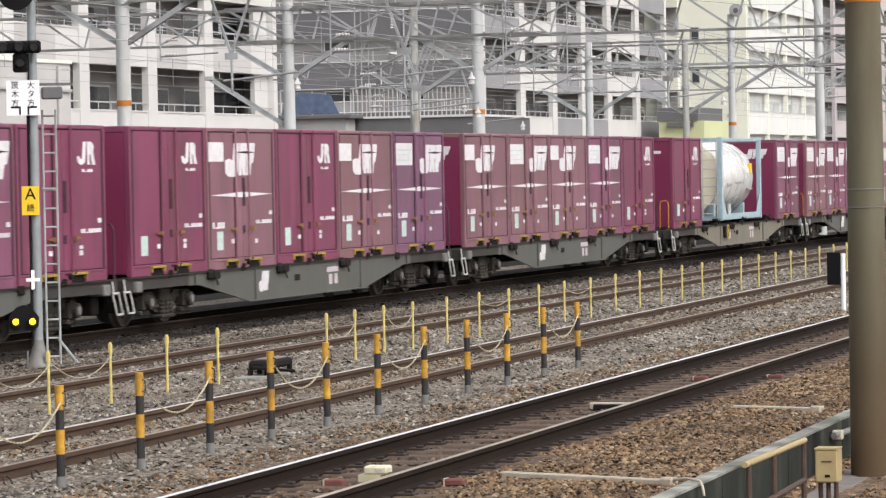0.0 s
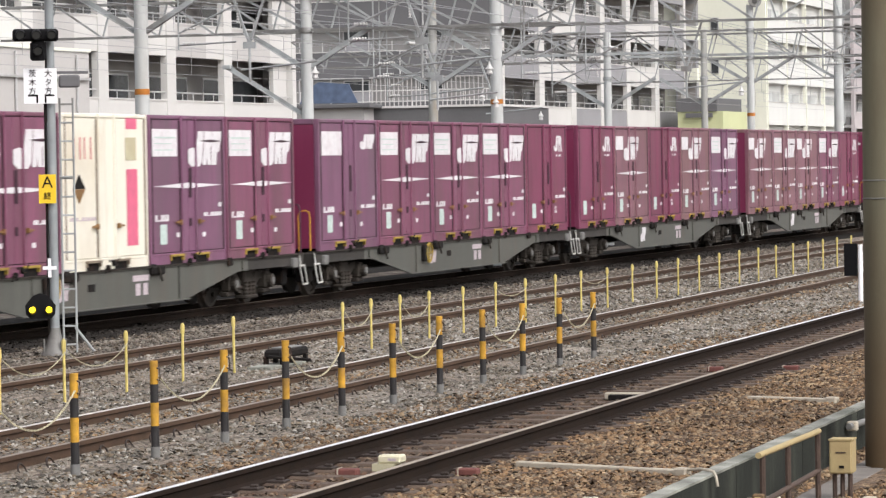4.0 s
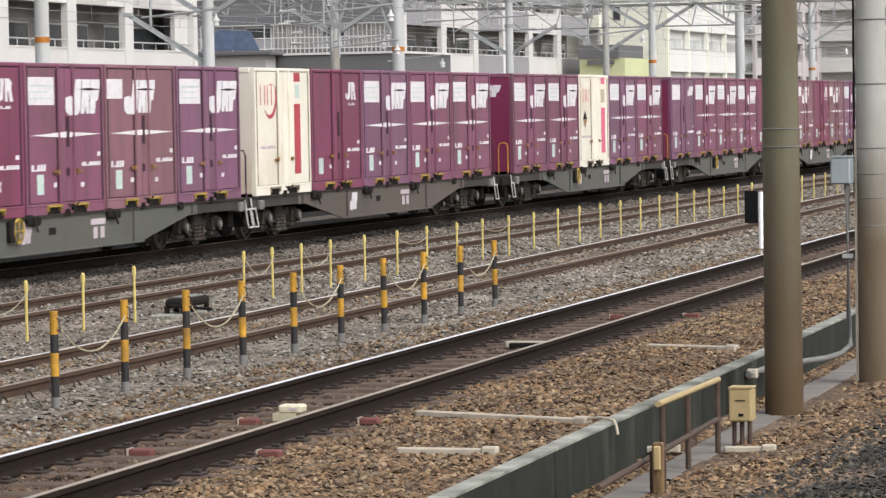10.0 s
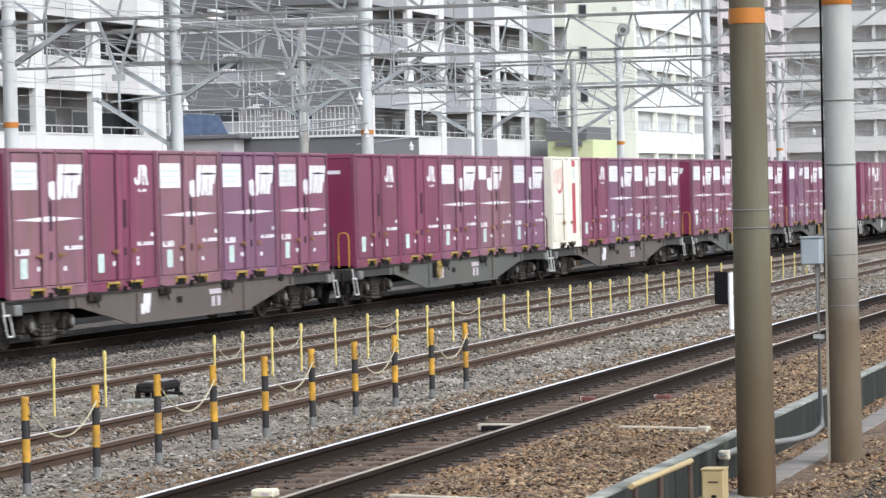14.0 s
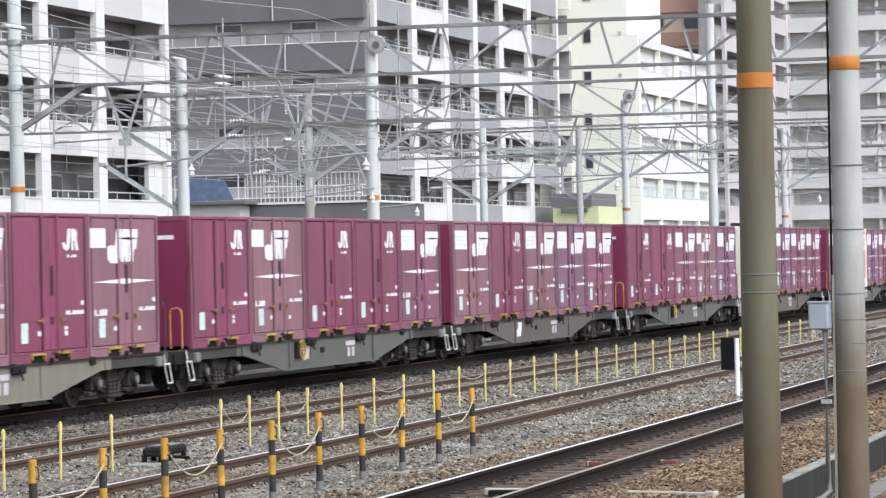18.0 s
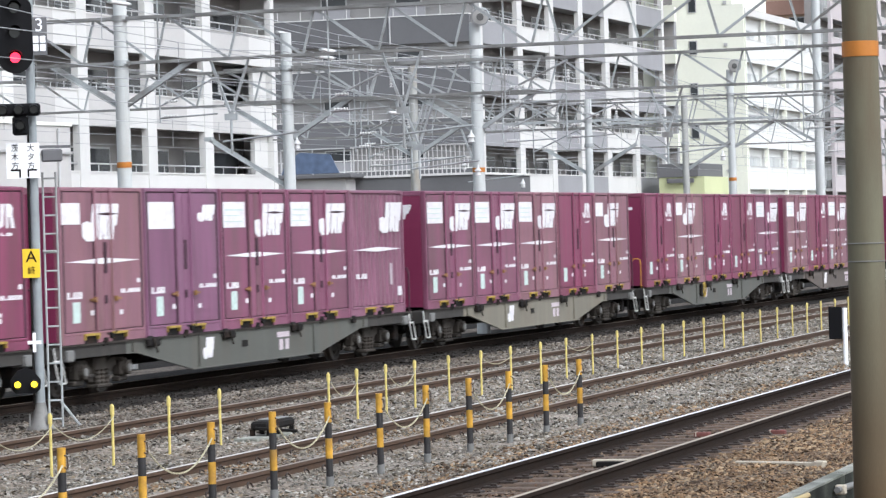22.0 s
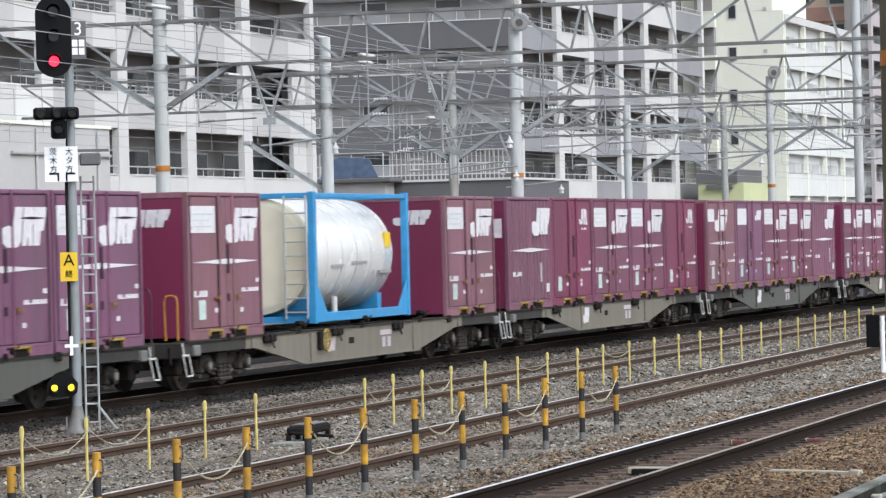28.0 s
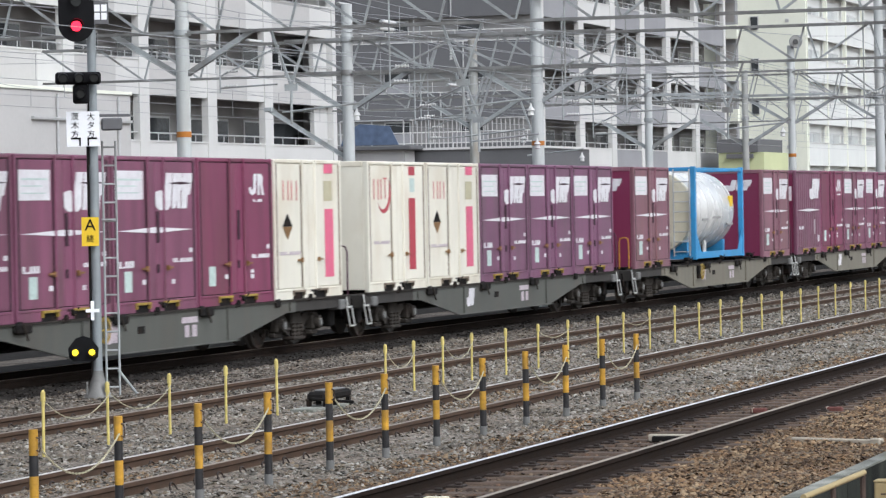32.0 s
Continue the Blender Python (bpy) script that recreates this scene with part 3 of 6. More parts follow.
def prism(ring, z0, z1):
    """An upright body on a closed outline in the ground plane."""
    bm = bmesh.new()
    lo, hi = [bm.verts.new((x, y, z0)) for x, y in ring], [bm.verts.new((x, y, z1)) for x, y in ring]
    n = len(ring)
    for i in range(n):
        bm.faces.new((lo[i], lo[(i + 1) % n], hi[(i + 1) % n], hi[i]))
    bm.faces.new(lo)
    bm.faces.new(hi)
    bmesh.ops.recalc_face_normals(bm, faces=bm.faces[:])
    return bm


def rect(x0, x1, z0, z1, y, thick=0.004):
    return box(x0, x1, y - thick, y, z0, z1)


def lathe(profile, n=24, axis="X"):
    """A turned body: profile of (along, radius)."""
    bm = bmesh.new()
    rings = []
    for a, r in profile:
        ring = []
        for i in range(n):
            t = 2 * math.pi * i / n
            v = (a, r * math.cos(t), r * math.sin(t)) if axis == "X" else ((r * math.cos(t), a, r * math.sin(t)) if axis == "Y" else (r * math.cos(t), r * math.sin(t), a))
            ring.append(bm.verts.new(v))
        rings.append(ring)
    for r0, r1 in zip(rings, rings[1:]):
        for i in range(n):
            bm.faces.new((r0[i], r0[(i + 1) % n], r1[(i + 1) % n], r1[i]))
    bm.faces.new(rings[0])
    bm.faces.new(rings[-1])
    bmesh.ops.recalc_face_normals(bm, faces=bm.faces[:])
    return bm


def mesh_of(name, verts, faces, mat):
    me = bpy.data.meshes.new(name)
    me.from_pydata(verts, [], faces)
    me.materials.append(M[mat])
    return new(name, me)


# ---- ground ----
RAIL_Z = 0.15      # rail heads of the three nearer tracks
FREIGHT_Z = -0.05  # rail heads under the train
FREIGHT_Y = 23.4


def ground_z(y):
    """Height of the ballast across the tracks."""
    steps = [(-60, -0.62), (4.9, -0.30), (5.6, -0.36), (6.0, -0.36), (6.02, 0.0), (7.4, 0.02), (8.15, -0.022), (9.95, -0.022), (10.6, 0.0), (11.6, 0.0), (11.95, 0.045), (13.6, 0.045), (14.4, 0.0), (15.4, 0.0), (15.8, 0.05), (17.5, 0.05), (18.2, -0.02), (20.2, -0.20), (30, -0.20), (600, -0.4)]
    for (a, za), (b, zb) in zip(steps, steps[1:]):
        if y <= b:
            return za + (zb - za) * (y - a) / (b - a)
    return steps[-1][1]


def build_ground():
    ys = [-900, -300, -60, -20, 0, 3, 4.9, 5.6, 6.0, 6.02, 6.7, 7.4, 8.15, 9.95, 10.6, 11.6, 11.95, 13.6, 14.4, 15.4, 15.8, 17.5, 18.2, 20.2, 24, 30, 60, 200, 600, 2500]
    xs = [-600, -100, 0, 10] + [10 + 4 * i for i in range(1, 40)] + [220, 400, 900, 3000]
    bend = lambda x, y: y + 0.021 * (max(10, min(52, x)) - 21.4) - 0.04 if 5.5 < y < 6.1 else y   # the step runs behind the wall
    v = [(x, bend(x, y), ground_z(max(-60, min(600, y)))) for x in xs for y in ys]
    n = len(ys)
    f = [(i * n + j, (i + 1) * n + j, (i + 1) * n + j + 1, i * n + j + 1) for i in range(len(xs) - 1) for j in range(n - 1)]
    tagged(mesh_of("ground", v, f, "soil"), "brown and grey ballast ground under the railway tracks", "ground", kind="structure")


def stones(name, label, mat, x0, x1, y0, y1, count, size, seed, keep=None, fade=0.0, level=None):
    """Loose ballast: angular stones strewn over the bed."""
    rng = np.random.default_rng(seed)
    u = rng.random(count)
    x = x0 + (x1 - x0) * (u ** (1 + fade))
    y = y0 + (y1 - y0) * rng.random(count)
    if keep is not None:
        ok = keep(x, y)
        x, y = x[ok], y[ok]
    k = len(x)
    base = np.array([(1, 0, -0.3), (0, 1, -0.3), (-1, 0, -0.3), (0, -1, -0.3), (0, 0, 0.9), (0.45, 0.2, 0.8)], float)
    p = base[None] * (0.6 + 0.7 * rng.random((k, 6, 1))) + 0.3 * (rng.random((k, 6, 3)) - 0.5)
    a = rng.random(k) * 6.283
    c, s = np.cos(a), np.sin(a)
    t = (rng.random(k) - 0.5) * 1.9
    ct, st = np.cos(t), np.sin(t)
    px, py, pz = p[..., 0] * 1.15, p[..., 1] * 0.7, p[..., 2] * 0.5
    py, pz = py * ct[:, None] - pz * st[:, None], py * st[:, None] + pz * ct[:, None]
    px, py = px * c[:, None] - py * s[:, None], px * s[:, None] + py * c[:, None]
    r = size * (0.5 + 1.2 * rng.random(k) ** 2.2) * (1 + 0.010 * np.maximum(0, x - 30))
    gy = np.linspace(-10, 40, 2001)
    bed = np.interp(y, gy, np.array([ground_z(b) for b in gy])) if level is None else np.full(k, level)
    gz = bed + 0.010 * np.sin(x * 2.1 + y * 3.3) + 0.5 * r * rng.random(k)
    v = np.stack([px * r[:, None] + x[:, None], py * r[:, None] + y[:, None], pz * r[:, None] + gz[:, None]], -1).reshape(-1, 3)
    tri = np.array([(0, 1, 5), (1, 4, 5), (1, 2, 4), (2, 3, 4), (3, 0, 5), (3, 5, 4)])
    f = (tri[None] + 6 * np.arange(k)[:, None, None]).reshape(-1, 3)
    me = bpy.data.meshes.new(name)
    me.vertices.add(len(v))
    me.vertices.foreach_set("co", v.ravel())
    me.loops.add(f.size)
    me.loops.foreach_set("vertex_index", f.ravel().astype(np.int32))
    me.polygons.add(len(f))
    me.polygons.foreach_set("loop_start", (3 * np.arange(len(f))).astype(np.int32))
    me.update(calc_edges=True)
    me.materials.append(M[mat])
    tagged(new(name, me), label, "ballast", kind="stuff")


# ---- tracks ----
TRACKS = {  # y at x = 40, its slope, rail gauge between head centres
    "near": (9.07, 0.0117, 1.18),
    "middle": (12.72, 0.020, 1.16),
    "far": (16.62, 0.012, 1.14),
    "freight": (FREIGHT_Y, 0.0, 1.13),
}


def track_y(name, x):
    y, s, _ = TRACKS[name]
    return y + s * (x - 40)


def build_track(name, label, x0, x1, z, head, step, sleepers_from, sleepers_to, side_mat="rail_side"):
    y, slope, gauge = TRACKS[name]
    t = thing("railway_track", label, "track", (0, 0, 0), "parallel railway tracks")
    for side, hd in ((-1, head[0]), (1, head[1])):
        prof = [(-0.0325, 0), (0.0325, 0), (0.0325, -0.035), (0.009, -0.05), (0.009, -0.115), (0.064, -0.135), (0.064, -0.15), (-0.064, -0.15), (-0.064, -0.135), (-0.009, -0.115), (-0.009, -0.05), (-0.0325, -0.035)]
        v = []
        for x in (x0, x1):
            for a, b in prof:
                v.append((x, track_y(name, x) + side * gauge / 2 + a, z + b))
        n = len(prof)
        r = mesh_of("rail", v, [(i, (i + 1) % n, n + (i + 1) % n, n + i) for i in range(n)], side_mat)
        r.parent = t
        hm = mesh_of("rail_head", [(x, track_y(name, x) + side * gauge / 2 + a, z + b) for x in (x0, x1) for a, b in ((-0.026, -0.001), (-0.022, 0.004), (0.022, 0.004), (0.026, -0.001))],
                     [(0, 1, 5, 4), (1, 2, 6, 5), (2, 3, 7, 6)], hd)
        hm.parent = r
        hm["label"] = "polished running surface" if hd != "rail_dull" else "dull running surface"
    b = box(-0.12, 0.12, -1.0, 1.0, -0.14, 0, 0.02)
    first = part("sleeper", b, "sleeper", t)
    clip = box(-0.08, 0.08, -0.10, 0.055, -0.003, 0.020, 0.006)
    box(-0.025, 0.025, -0.075, -0.01, 0.015, 0.042, 0.008, clip)
    cfirst = part("rail_clip", clip, "clip", first) if name == "near" else None
    for rail_side in ((-1, 1) if name in ("middle", "far") else ()):
        v, f = [], []
        for k in range(70):
            x = sleepers_from + 0.6 * k
            for out in (-1, 1):
                yc = track_y(name, x) + rail_side * gauge / 2 + out * 0.135
                n0 = len(v)
                for q in range(9):   # a bent spring bar: up, over and down again
                    a = math.pi * q / 8
                    cx, cz = x - 0.075 * math.cos(a), z - 0.135 + 0.075 * math.sin(a)
                    for g in range(4):
                        b = math.pi / 2 * g
                        rr = 0.010 * math.cos(b)
                        v.append((cx - rr * math.cos(a), yc - out * 0.03 * math.sin(a) + 0.010 * math.sin(b), cz + rr * math.sin(a)))
                for q in range(8):
                    for g in range(4):
                        e = n0 + 4 * q
                        f.append((e + g, e + (g + 1) % 4, e + 4 + (g + 1) % 4, e + 4 + g))
        o = mesh_of("spring_clip", v, f, "clip")
        o.parent = t
        tagged(o, "bent spring rail clips", kind="stuff")
    x, i = sleepers_from, 0
    while x < sleepers_to:
        m = pose(x, track_y(name, x), z - 0.148)
        if i == 0:
            first.matrix_basis = m
        else:
            o = again(first, m)
        if cfirst is not None:
            for j, side in enumerate((-1, 1)):
                c = cfirst if i == 0 and j == 0 else new("rail_clip", cfirst.data)
                c.parent = first if i == 0 else o
                c.location = (0, side * gauge / 2 - 0.115, 0)
        x += step
        i += 1


# ---- the train ----
def run(t):
    """Metres that the train has gone."""
    return 7.0112 * t + 0.0022118 * t * t


CL, CW, CH = 3.61, 2.45, 2.47     # a twelve-foot container
MOVERS, WHEELSETS = [], []
CONTAINERS, WAGONS = {}, {}


def letters(x0, x1, z0, z1, y):
    """The worn white emblem: three blocky slanted strokes run together, cut by a thin gap."""
    w, h = x1 - x0, z1 - z0
    bm = bmesh.new()
    shapes = (
        [(0.30, 1.0), (0.47, 1.0), (0.41, 0.14), (0.33, 0.0), (0.10, 0.0), (0.0, 0.12), (0.0, 0.48), (0.14, 0.54), (0.24, 0.48)],
        [(0.49, 1.0), (0.725, 1.0), (0.715, 0.64), (0.675, 0.5), (0.67, 0.04), (0.58, 0.04), (0.56, 0.28), (0.53, 0.04), (0.43, 0.04)],
        [(0.745, 1.0), (1.0, 1.0), (0.985, 0.76), (0.955, 0.60), (0.93, 0.42), (0.865, 0.40), (0.83, 0.04), (0.69, 0.04), (0.70, 0.5)],
    )
    for s in shapes:
        merge(bm, plate([(x0 + w * a, z0 + h * b) for a, b in s], y))
    return bm


def build_container(kind, paint, end_mark):
    """kind A emblem and stripe, B centred emblem, P plain with small mark, S plain with panel, K ribbed, R and Q cream refrigerated."""
    names = {"A": "plum steel freight container with white emblem and diamond stripe", "B": "faded plum freight container with centred white emblem and stripe",
             "P": "plain wine-red steel freight container with small white mark", "S": "violet freight container with white square and small emblem",
             "K": "ribbed plum freight container with white emblem and stripe", "R": "cream refrigerated container with red crescent and strip", "Q": "cream refrigerated container with pink strip and dark diamond"}
    cream = kind in "RQ"
    c = thing("freight_container", names[kind], "container", group="containers on the freight train")
    h, f, L = CH, -CW / 2, CL
    low = -0.10     # the container stands on the deck edge
    back = f + (0.05 if kind != "K" else 0.13)
    bm = prism([(-L / 2 + 0.03, back), (-L / 2 + 0.03, -f - 0.05), (L / 2 - 0.03, -f - 0.05), (L / 2 - 0.03, back)], low + 0.05, h - 0.03)
    for s in (-1, 1):
        part("end_wall", box(s * (L / 2 - 0.02) - 0.008, s * (L / 2 - 0.02) + 0.008, f + 0.112, -f - 0.112, low + 0.06, h - 0.102), "cream" if cream else "end_wine", c)
    part("body", bm, paint, c)
    for s in (-1, 1):
        for y in (f, -f - 0.11):
            part("corner_post", box(s * (L / 2 - 0.06) - 0.038, s * (L / 2 - 0.06) + 0.038, y, y + 0.11, low, h, 0.014), paint, c)
        part("end_top_rail", box(s * (L / 2 - 0.04) - 0.04, s * (L / 2 - 0.04) + 0.04, f + 0.112, -f - 0.112, h - 0.1, h, 0.008), paint, c)
    part("top_rail", box(-L / 2 + 0.102, L / 2 - 0.102, f + 0.005, f + 0.1, h - 0.07, h - 0.004, 0.012), paint, c)
    bm = box(-L / 2 + 0.102, L / 2 - 0.102, f + 0.005, f + 0.1, 0.045, 0.09, 0.008)
    for a, b in ((-L / 2 + 0.102, -0.9), (-0.3, 0.3), (0.9, L / 2 - 0.102)):
        box(a, b, f + 0.008, f + 0.1, low + 0.004, 0.044, bm=bm)
    part("bottom_rail", bm, paint, c)
    if kind != "K":
        # plate behind the doors, coloured dark so that the gaps look shaded
        part("door_recess", box(-L / 2 + 0.101, L / 2 - 0.101, f + 0.032, f + 0.048, 0.09, h - 0.072), "seam" if not cream else "cream", c, "plate coloured dark to shade the door gap" if not cream else "")
    part("roof", box(-L / 2 + 0.085, L / 2 - 0.085, f + 0.102, -f - 0.102, h - 0.028, h + 0.006, 0.006), paint, c)
    for x in (-0.6, 0.6):
        part("fork_pocket", box(x - 0.298, x + 0.298, f + 0.03, f + 0.2, low, 0.04), "soot", c)
        bm = box(x - 0.31, x + 0.31, f - 0.03, f + 0.05, 0.024, 0.066, 0.006)
        for s in (-1, 1):
            box(x + s * 0.29 - 0.02, x + s * 0.29 + 0.02, f - 0.02, f + 0.03, -0.04, 0.023, bm=bm)
        part("pocket_rim", bm, "mustard" if not cream else "reefer_line", c, "scuffed yellow fork pocket edge" if not cream else "")
    u = lambda a: -L / 2 + a * L
    dz0, dz1, dy = 0.105, h - 0.085, f + 0.012
    if kind == "K":
        ring = [(u(0.03), dy + 0.105)]
        for i in range(12):
            x = u(0.068 + 0.0785 * i)
            ring += [(x - 0.10, dy + 0.09), (x - 0.055, dy - 0.004), (x + 0.055, dy - 0.004), (x + 0.10, dy + 0.09)]
        ring += [(u(0.97), dy + 0.105)]
        bm = prism(ring, dz0, dz1)
        part("ribbed_side", bm, paint, c)
    else:
        line = "reefer_line" if cream else "seam"
        for a, b, q in ((0.034, 0.497, 0.39), (0.503, 0.966, 0.61)):
            d = part("door", box(u(a), u(b), dy, dy + 0.018, dz0, dz1, 0.006), paint, c)
            # flat strip on the door that paints the lock rod's shadow
            part("door_groove", rect(u(q) - 0.032, u(q) + 0.032, dz0 + 0.01, dz1 - 0.01, dy - 0.001, 0.003), line, d)
            s = 1 if q < 0.5 else -1
            part("lock_rod", rod((u(q) + s * 0.06, dy - 0.014, dz0 - 0.03), (u(q) + s * 0.06, dy - 0.014, h - 0.01), 0.026, 8), paint, d)
            hx = u(q) - s * 0.05
            bm = box(min(hx, hx - s * 0.2), max(hx, hx - s * 0.2), dy - 0.055, dy - 0.02, 0.60, 0.635, 0.006)
            box(hx - 0.03, hx + 0.03, dy - 0.06, dy - 0.012, 0.575, 0.66, bm=bm)
            part("latch_handle", bm, "brass", d, "brassy latch")
            ex = u(0.036) if q < 0.5 else u(0.964)
            # dark joint, drawn wider to take in the corner post's shadow line
            part("door_edge_seam", rect(ex - 0.044, ex + 0.044, dz0, dz1, dy - 0.0005, 0.003), line, d)
        if not cream:
            part("centre_gasket", rect(u(0.505), u(0.54), 1.04, 1.56, dy - 0.004, 0.01), "seam", c, "dark slot")
            part("centre_gasket", rect(u(0.505), u(0.535), 0.54, 0.68, dy - 0.004, 0.01), "seam", c)
    y = dy - 0.003 if kind != "K" else dy - 0.006
    put = lambda name, a, b, z0, z1, mat, label="": part(name, rect(u(a), u(b), z0, z1, y), mat, c, label)
    def bars(name, a, b, z0, z1, n, mat="white"):
        p = (b - a) / n
        low = [(u(a), z0), (u(b - p * 0.28), z0)]
        for k in reversed(range(n)):   # broken strokes on one thin line
            top = z0 + (z1 - z0) * (0.25 if k == n // 3 else 1)
            low += [(u(a + p * (k + 0.72)), top), (u(a + p * k), top)]
            if k:
                low += [(u(a + p * k - 0.004), z0 + 0.012), (u(a + p * (k - 0.27)), z0 + 0.012)]
        return part(name, plate(low, y), mat, c)

    if kind in "AB":
        if kind == "A":
            put("white_panel", 0.045, 0.36, 1.76, 2.23, "white", "white square panel")
            part("panel_print", merge(rect(u(0.07), u(0.33), 2.07, 2.10, y - 0.005), rect(u(0.07), u(0.28), 1.97, 1.99, y - 0.005), rect(u(0.07), u(0.31), 1.86, 1.88, y - 0.005)), "sage", c, "pale printed lines")
            part("emblem", letters(u(0.5), u(0.95), 1.58, 2.2, y - 0.004), "white", c, "worn white emblem")
            part("emblem_slit", plate([(u(0.66), 2.03), (u(0.80), 2.005), (u(0.95), 2.03), (u(0.80), 2.055)], y - 0.009), "seam", c)
        else:
            put("white_panel", 0.03, 0.24, 1.86, 2.21, "white", "white square panel")
            part("emblem", letters(u(0.26), u(0.70), 1.58, 2.2, y - 0.004), "white", c, "worn white emblem")
            part("emblem_slit", plate([(u(0.42), 2.03), (u(0.56), 2.005), (u(0.70), 2.03), (u(0.56), 2.055)], y - 0.009), "seam", c)
    if kind == "S":
        put("white_panel", 0.05, 0.38, 1.76, 2.23, "white", "white square panel")
        part("emblem", letters(u(0.70), u(0.95), 1.88, 2.18, y), "white", c, "small white emblem")
    if kind == "P":
        bm = plate([(u(0.67), 1.95), (u(0.68), 1.86), (u(0.72), 1.81), (u(0.765), 1.86), (u(0.78), 2.2), (u(0.74), 2.2), (u(0.73), 1.92), (u(0.705), 1.92), (u(0.705), 1.97)], y)
        merge(bm, plate([(u(0.79), 2.2), (u(0.84), 2.2), (u(0.87), 2.13), (u(0.86), 2.03), (u(0.885), 1.82), (u(0.845), 1.82), (u(0.83), 1.99), (u(0.815), 1.99), (u(0.82), 1.82), (u(0.79), 1.82)], y))
        part("small_mark", bm, "white", c, "small white mark")
        bars("mark_caption", 0.73, 0.86, 1.70, 1.75, 4)
    if kind in "ABK":
        part("diamond_stripe", plate([(u(0.05), 1.245), (u(0.5), 1.20), (u(0.95), 1.25), (u(0.5), 1.30)], y - 0.004), "white", c, "long white diamond stripe")
    if kind == "K":
        part("emblem", letters(u(0.55), u(0.97), 1.58, 2.22, y), "white", c, "worn white emblem")
        bars("number_bar", 0.10, 0.3, 0.66, 0.76, 6)
        put("placard", 0.86, 0.93, 0.26, 0.46, "white")
        put("number_bar", 0.72, 0.76, 0.5, 0.95, "print_grey")
    if not cream and kind != "K":
        put("placard", 0.13, 0.215, 0.25, 0.59, "sage", "pale green placard in a holder")
        if kind != "P":
            bars("owner_bar", 0.07, 0.25, 0.645, 0.755, 5)
        put("capacity_mark", 0.90, 0.94, 0.86, 0.935, "white")
        bars("number_bar", 0.70, 0.945, 0.70, 0.77, 8)
        put("small_label", 0.335, 0.375, 0.36, 0.44, "white")
        put("small_label", 0.68, 0.72, 0.34, 0.42, "white")
        if kind == "P":
            put("small_label", 0.68, 0.72, 0.44, 0.50, "white")
    if kind == "R":
        rng = [math.radians(a) for a in range(-150, 41, 19)]
        outer = [(u(0.27) + 0.42 * math.cos(a), 1.86 + 0.42 * math.sin(a)) for a in rng]
        inner = [(u(0.27) - 0.06 + 0.40 * math.cos(a), 1.92 + 0.40 * math.sin(a)) for a in reversed(rng)]
        part("crescent", plate(outer + inner[1:-1], y), "crimson", c, "red crescent emblem")
        for a in (0.10, 0.17, 0.22, 0.29):
            part("red_stroke_mark", rect(u(a), u(a + 0.016), 1.72, 2.12, y), "faded_red", c, "thin red stroke")
        part("red_cross_stroke", rect(u(0.265), u(0.33), 2.12, 2.15, y), "faded_red", c)
        put("red_strip", 0.70, 0.81, 0.30, 1.74, "crimson", "tall red strip")
        put("red_patch", 0.70, 0.81, 2.2, 2.38, "crimson", "red patch")
        put("blue_patch", 0.72, 0.80, 1.86, 2.14, "sage")
        bars("number_bar", 0.10, 0.36, 0.84, 0.9, 9, "print_grey")
    if kind == "Q":
        for a in (0.13, 0.20, 0.25, 0.32):
            part("red_stroke_mark", rect(u(a), u(a + 0.014), 1.72, 2.08, y), "faded_red", c, "thin faded red stroke")
        d = part("dark_diamond", plate([(u(0.26), 1.24), (u(0.19), 1.48), (u(0.12), 1.24)], y), "soot", c, "black upper half of a diamond sign")
        part("gold_half", plate([(u(0.19), 1.0), (u(0.26), 1.236), (u(0.12), 1.236)], y), "brass", d, "gold lower half")
        put("pink_strip", 0.74, 0.87, 0.27, 1.55, "pink", "tall pink strip")
        put("pink_patch", 0.74, 0.87, 2.22, 2.4, "pink")
        put("flower_patch", 0.73, 0.86, 1.70, 2.08, "ivory", "pale yellow flower print")
        bars("number_bar", 0.08, 0.38, 0.72, 0.78, 9, "print_grey")
    if end_mark == "F":
        bm = letters(0, 0.86, 1.86, 2.18, 0)
        o = part("end_emblem", bm, "white", c, "white emblem on the end wall")
        o.matrix_basis = pose(-L / 2 + 0.008, -0.05, 0, 0, 0, -90)
    elif end_mark == "W":
        o = part("end_panel", rect(0, 0.42, 1.55, 1.98, 0), "white", c, "white panel on the end wall")
        o.matrix_basis = pose(-L / 2 + 0.008, -0.66, 0, 0, 0, -90)
    elif end_mark == "T":
        o = part("end_number_bar", rect(0, 0.5, 2.02, 2.1, 0), "white", c, "white number bars on the end wall")
        o.matrix_basis = pose(-L / 2 + 0.008, -0.38, 0, 0, 0, -90)
    return c


def container(kind, paint, xi, end_mark=""):
    key = (kind, paint, end_mark)
    z = FREIGHT_Z + 1.0
    if key not in CONTAINERS:
        ob = CONTAINERS[key] = build_container(*key)
    else:
        ob = copy_thing(CONTAINERS[key], Matrix())
    MOVERS.append((ob, xi, FREIGHT_Y, z))


